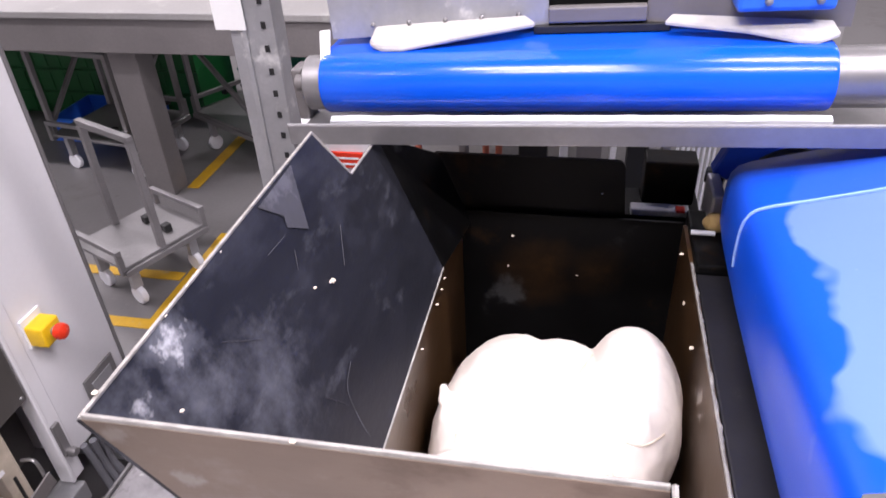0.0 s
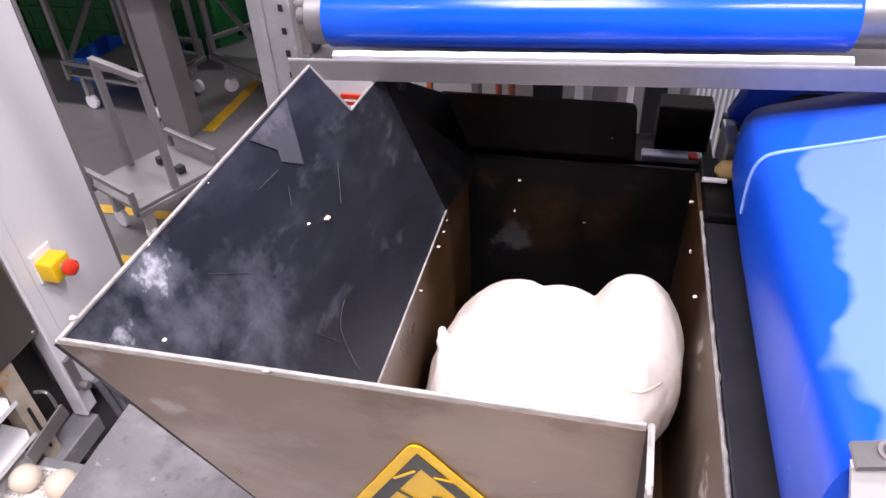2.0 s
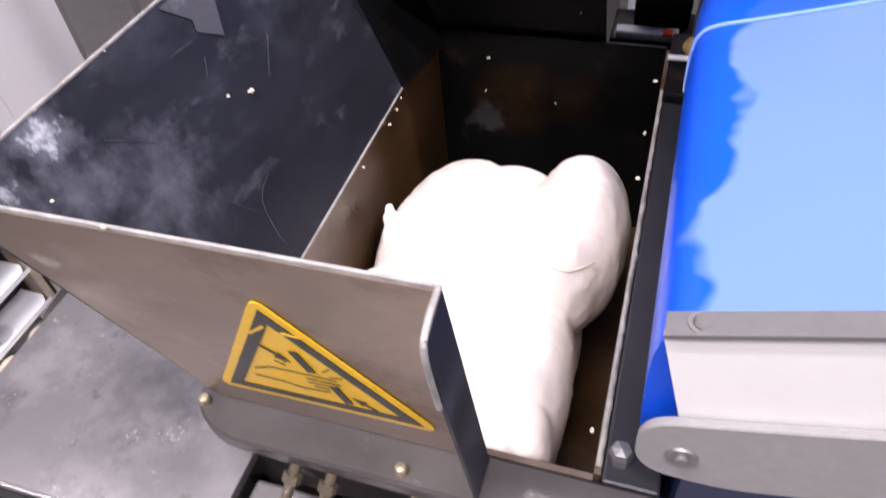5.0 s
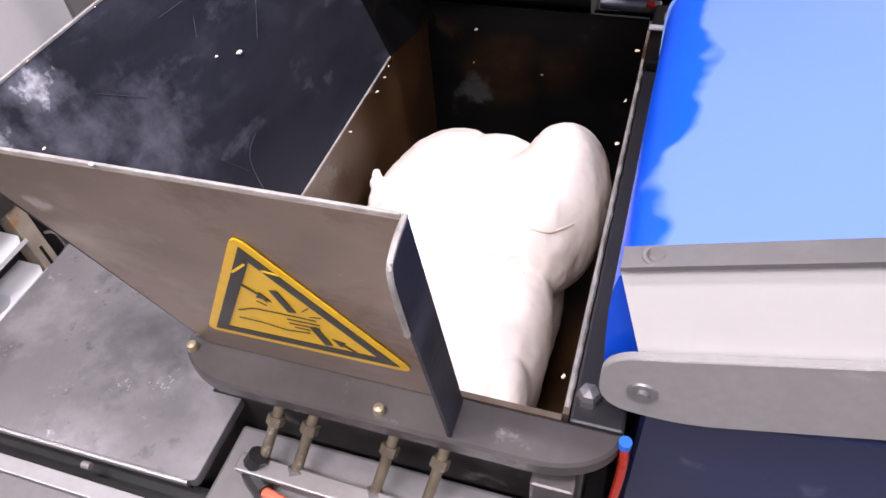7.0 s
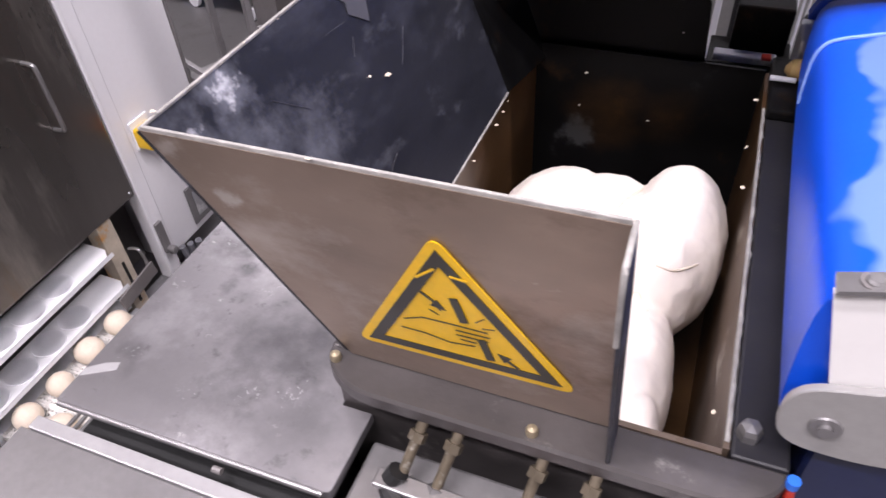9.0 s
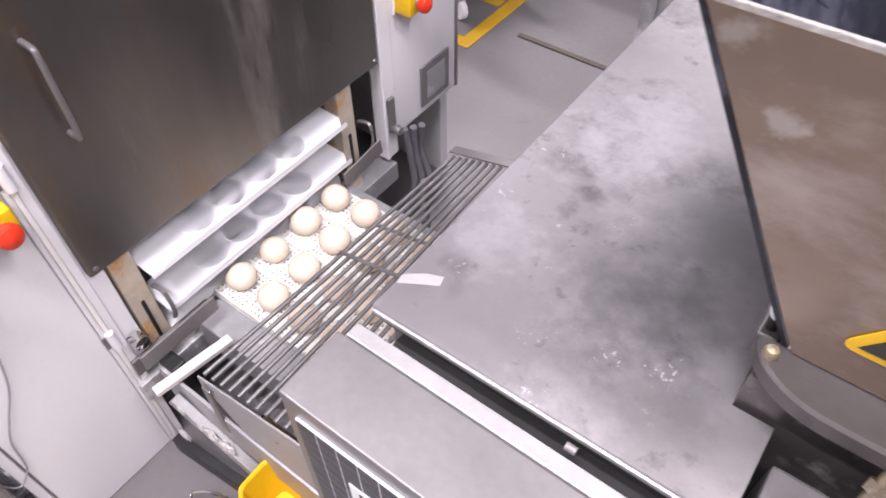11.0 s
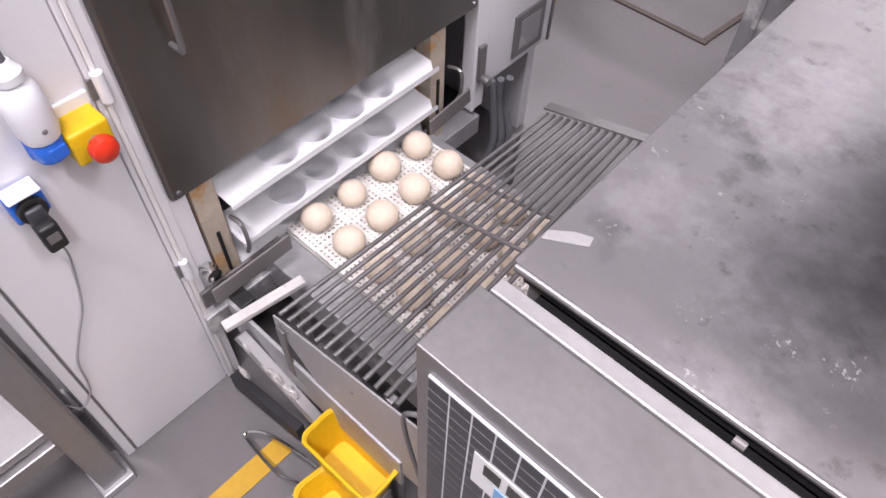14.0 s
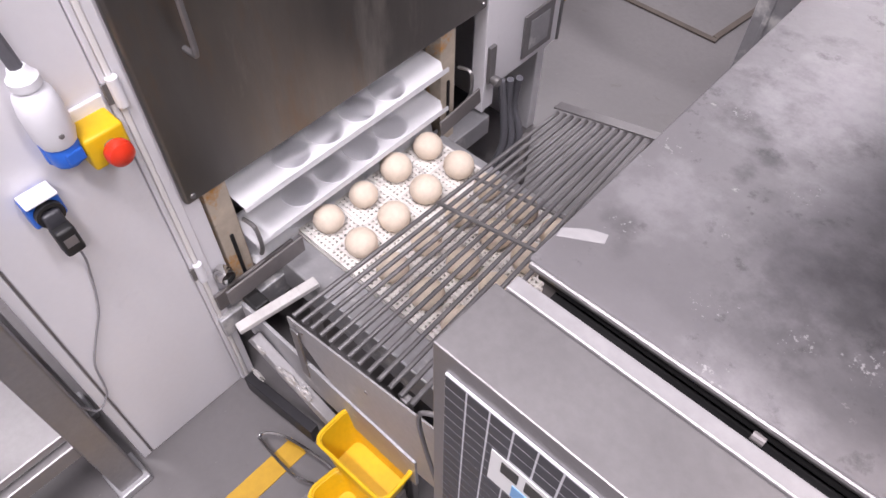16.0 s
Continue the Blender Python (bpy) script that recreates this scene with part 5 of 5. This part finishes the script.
# steel stand beside the cabinet
sd = thing("steel_stand", -0.9, -0.52, 0.0, "stainless steel tube stand beside the cabinet", "stand")
for x, y in ((-0.83, -0.485), (-1.02, -0.485), (-0.86, -0.72), (-1.02, -0.72)):
    part("leg", box(x - 0.024, x + 0.024, y - 0.024, y + 0.024, 0, 0.95, 0.004), STEEL, sd)
    part("foot", box(x - 0.035, x + 0.035, y - 0.032, y + 0.032, 0, 0.02, 0.003), GALV, sd)
part("cross_tube", box(-0.855, -0.835, -0.70, -0.51, 0.16, 0.20, 0.003), STEEL, sd)
part("shelf", box(-1.04, -0.85, -0.695, -0.51, 0.205, 0.225, 0.003), STEEL, sd)
part("cross_tube", box(-1.0, -0.855, -0.50, -0.47, 0.30, 0.34, 0.003), STEEL, sd)
sd.location.x, sd.location.y = sd.location.x + 0.063, sd.location.y + 0.03

# ---- background: table, post, trolleys, crates ----
tb = thing("steel_work_table", -1.8, 2.6, 0.0, "long grey steel table with a deep apron and thick legs", "table")
part("top", box(-4.2, -0.45, 2.22, 3.2, 0.83, 0.858, 0.004), LIGHTGREY, tb, "pale grey table top")
part("apron", box(-4.2, -0.45, 2.235, 2.275, 0.69, 0.8295, 0.003), GREY, tb, "dark grey apron")
for lx in (-1.58, -3.6, -0.6):
    part("leg", box(lx - 0.065, lx + 0.065, 2.28, 2.40, 0, 0.8295, 0.004), GREY, tb)
part("hazard_strip", box(-1.655, -1.647, 2.30, 2.33, 0.05, 0.62, 0.001), YELLOW, tb, "yellow and black hazard strip")
for i in range(4):
    part("black_band", box(-1.6575, -1.6465, 2.298, 2.332, 0.10 + i * 0.15, 0.17 + i * 0.15, 0.0005), RUBBER_SHADE, tb)
gpst = thing("slotted_upright", -0.36, 1.1, 0.0, "galvanised slotted rack upright spattered with flour", "rack post")
part("web", box(-0.425, -0.325, 1.10, 1.106, 0, 2.6, 0.001), GALV, gpst)
part("return", box(-0.425, -0.419, 1.1065, 1.16, 0, 2.6, 0.001), GALV, gpst)
part("return", box(-0.331, -0.325, 1.1065, 1.16, 0, 2.6, 0.001), GALV, gpst)
part("ridge", box(-0.398, -0.386, 1.094, 1.0995, 0, 2.6, 0.002), GALV, gpst)
sl = None
for i in range(36):
    if sl is None:
        s0 = part("slot", box(-0.352, -0.342, 1.0975, 1.0995, 0, 0.014, 0), RUBBER_SHADE, gpst, "dark punched slot")
        sl = s0.data
        s0.location = gpst.matrix_basis.inverted() @ Vector((0, 0, 0)) * 0 + Vector((0, 0, 0.30))
    else:
        s0 = new("slot", sl)
        s0.parent = gpst
        s0.matrix_parent_inverse = gpst.matrix_basis.inverted()
        s0.location = (0, 0, 0.30 + i * 0.05)
nt_ = part("paper_notice", box(-0.452, -0.383, 1.0905, 1.092, 1.148, 1.30, 0), PAPER)
tagged(nt_, "blank white paper sheet fixed to the rack upright", "notice")
rs = part("red_label", box(-0.385, -0.285, 1.44, 1.45, 0.648, 0.695, 0.001), RED)
tagged(rs, "small red and white warning label on a white cabinet", "label")
for i in range(2):
    part("bar", box(-0.375, -0.295, 1.4385, 1.4395, 0.658 + i * 0.018, 0.664 + i * 0.018, 0), PAPER, rs)
wc = thing("white_cabinet", -0.35, 1.6, 0.0, "plain white equipment cabinet behind the hopper", "cabinet")
part("case", box(-0.52, -0.17, 1.4505, 1.8, 0, 0.74, 0.004), WHITE, wc)


def trolley(cx, cy, yaw, w, d, h, handle, lab):
    m = pose(cx, cy, 0, 0, 0, yaw)
    t = thing("tube_trolley", cx, cy, 0.0, lab, "trolley", "trolleys")

    def add(nm, bm, mt_, sm_=False):
        bm.transform(m)
        part(nm, bm, mt_, t, "", sm_)
    add("deck", box(-w / 2, w / 2, -d / 2, d / 2, h - 0.012, h, 0.002), STEEL)
    for sx in (-1, 1):
        add("deck_rail", box(sx * w / 2 - 0.012, sx * w / 2 + 0.012, -d / 2, d / 2, h - 0.035, h - 0.0125, 0.002), STEEL)
    for sy in (-1, 1):
        add("end_rail", bar((-w / 2, sy * d / 2, h + 0.06), (w / 2, sy * d / 2, h + 0.06), 0.02, 0.02), STEEL)
        for sx in (-1, 1):
            add("end_post", bar((sx * (w / 2 - 0.01), sy * d / 2, h - 0.03), (sx * (w / 2 - 0.01), sy * d / 2, h + 0.05), 0.02, 0.02), STEEL)
            wx, wy = sx * (w / 2 - 0.05), sy * (d / 2 - 0.05)
            add("wheel", lathe([(0.001, -0.012), (0.034, -0.012), (0.038, -0.008), (0.038, 0.008), (0.034, 0.012), (0.001, 0.012)], (wx, wy, 0.038), "y", 20), PLASTIC, True)
            add("wheel_fork", box(wx - 0.012, wx + 0.012, wy - 0.018, wy + 0.018, 0.072, h - 0.0125, 0.001), GALV)
    for oy in ((-0.01,) if handle == 1 else (-d / 2 + 0.02, d / 2 - 0.02)):
        for sx in (-1, 1):
            add("upright", bar((sx * (w / 2 - 0.012), oy, h), (sx * (w / 2 - 0.012), oy, h + 0.42), 0.024, 0.024), STEEL)
        add("top_bar", bar((-w / 2, oy, h + 0.42), (w / 2, oy, h + 0.42), 0.024, 0.024), STEEL)
        add("bumper", box(-0.06, -0.03, oy + 0.06, oy + 0.09, h, h + 0.03, 0.003), RUBBER_SHADE)
        add("bumper", box(0.06, 0.09, oy + 0.06, oy + 0.09, h, h + 0.03, 0.003), RUBBER_SHADE)
    if handle == 2:
        for sx in (-1, 1):
            add("brace", bar((sx * (w / 2 - 0.012), -d / 2 + 0.03, h + 0.05), (sx * (w / 2 - 0.012), d / 2 - 0.03, h + 0.40), 0.02, 0.02), STEEL)


trolley(-1.275, 1.675, -24, 0.31, 0.355, 0.20, 1, "small steel tube trolley with white castors and low rails")
trolley(-1.95, 2.62, -10, 0.50, 0.42, 0.20, 2, "steel tube trolley standing under the table")
trolley(-1.22, 2.85, 60, 0.55, 0.60, 0.22, 2, "steel frame trolley with diagonal braces")


def crate(x, y, z, w, d, h, m, grp, lab):
    t = thing("plastic_crate", x, y, z, lab, "crate", grp)
    part("bottom", box(x - w / 2, x + w / 2, y - d / 2, y + d / 2, z + 0.002, z + 0.012, 0.001), m, t)
    for sx in (-1, 1):
        part("side", box(x + sx * (w / 2 - 0.006) - 0.006, x + sx * (w / 2 - 0.006) + 0.006, y - d / 2, y + d / 2, z + 0.0125, z + h, 0.002), m, t)
    for sy in (-1, 1):
        part("side", box(x - w / 2 + 0.013, x + w / 2 - 0.013, y + sy * (d / 2 - 0.006) - 0.006, y + sy * (d / 2 - 0.006) + 0.006, z + 0.0125, z + h, 0.002), m, t)
    part("rim", box(x - w / 2 - 0.008, x + w / 2 + 0.008, y - d / 2 - 0.008, y - d / 2 - 0.0005, z + h - 0.02, z + h - 0.002, 0.002), m, t)
    for i in range(7):
        rx = x - w / 2 + (i + 0.5) * w / 7
        part("rib", box(rx - 0.005, rx + 0.005, y - d / 2 - 0.006, y - d / 2 - 0.0005, z + 0.01, z + h - 0.022, 0.001), m, t)


for ix in range(3):
    for iz in range(6):
        crate(-3.35 + ix * 0.63, 3.35, iz * 0.135, 0.60, 0.40, 0.135, GREEN, "green crates", "dark green ribbed plastic crate in a tall stack")
for iz in range(5):
    crate(-1.45, 3.75, iz * 0.16, 0.60, 0.40, 0.16, TEAL, "teal crates", "teal plastic crate in a stack at the back")
crate(-2.25, 2.95, 0.0, 0.5, 0.35, 0.13, BLUEP, "blue crates", "blue plastic crate on the floor behind the trolleys")
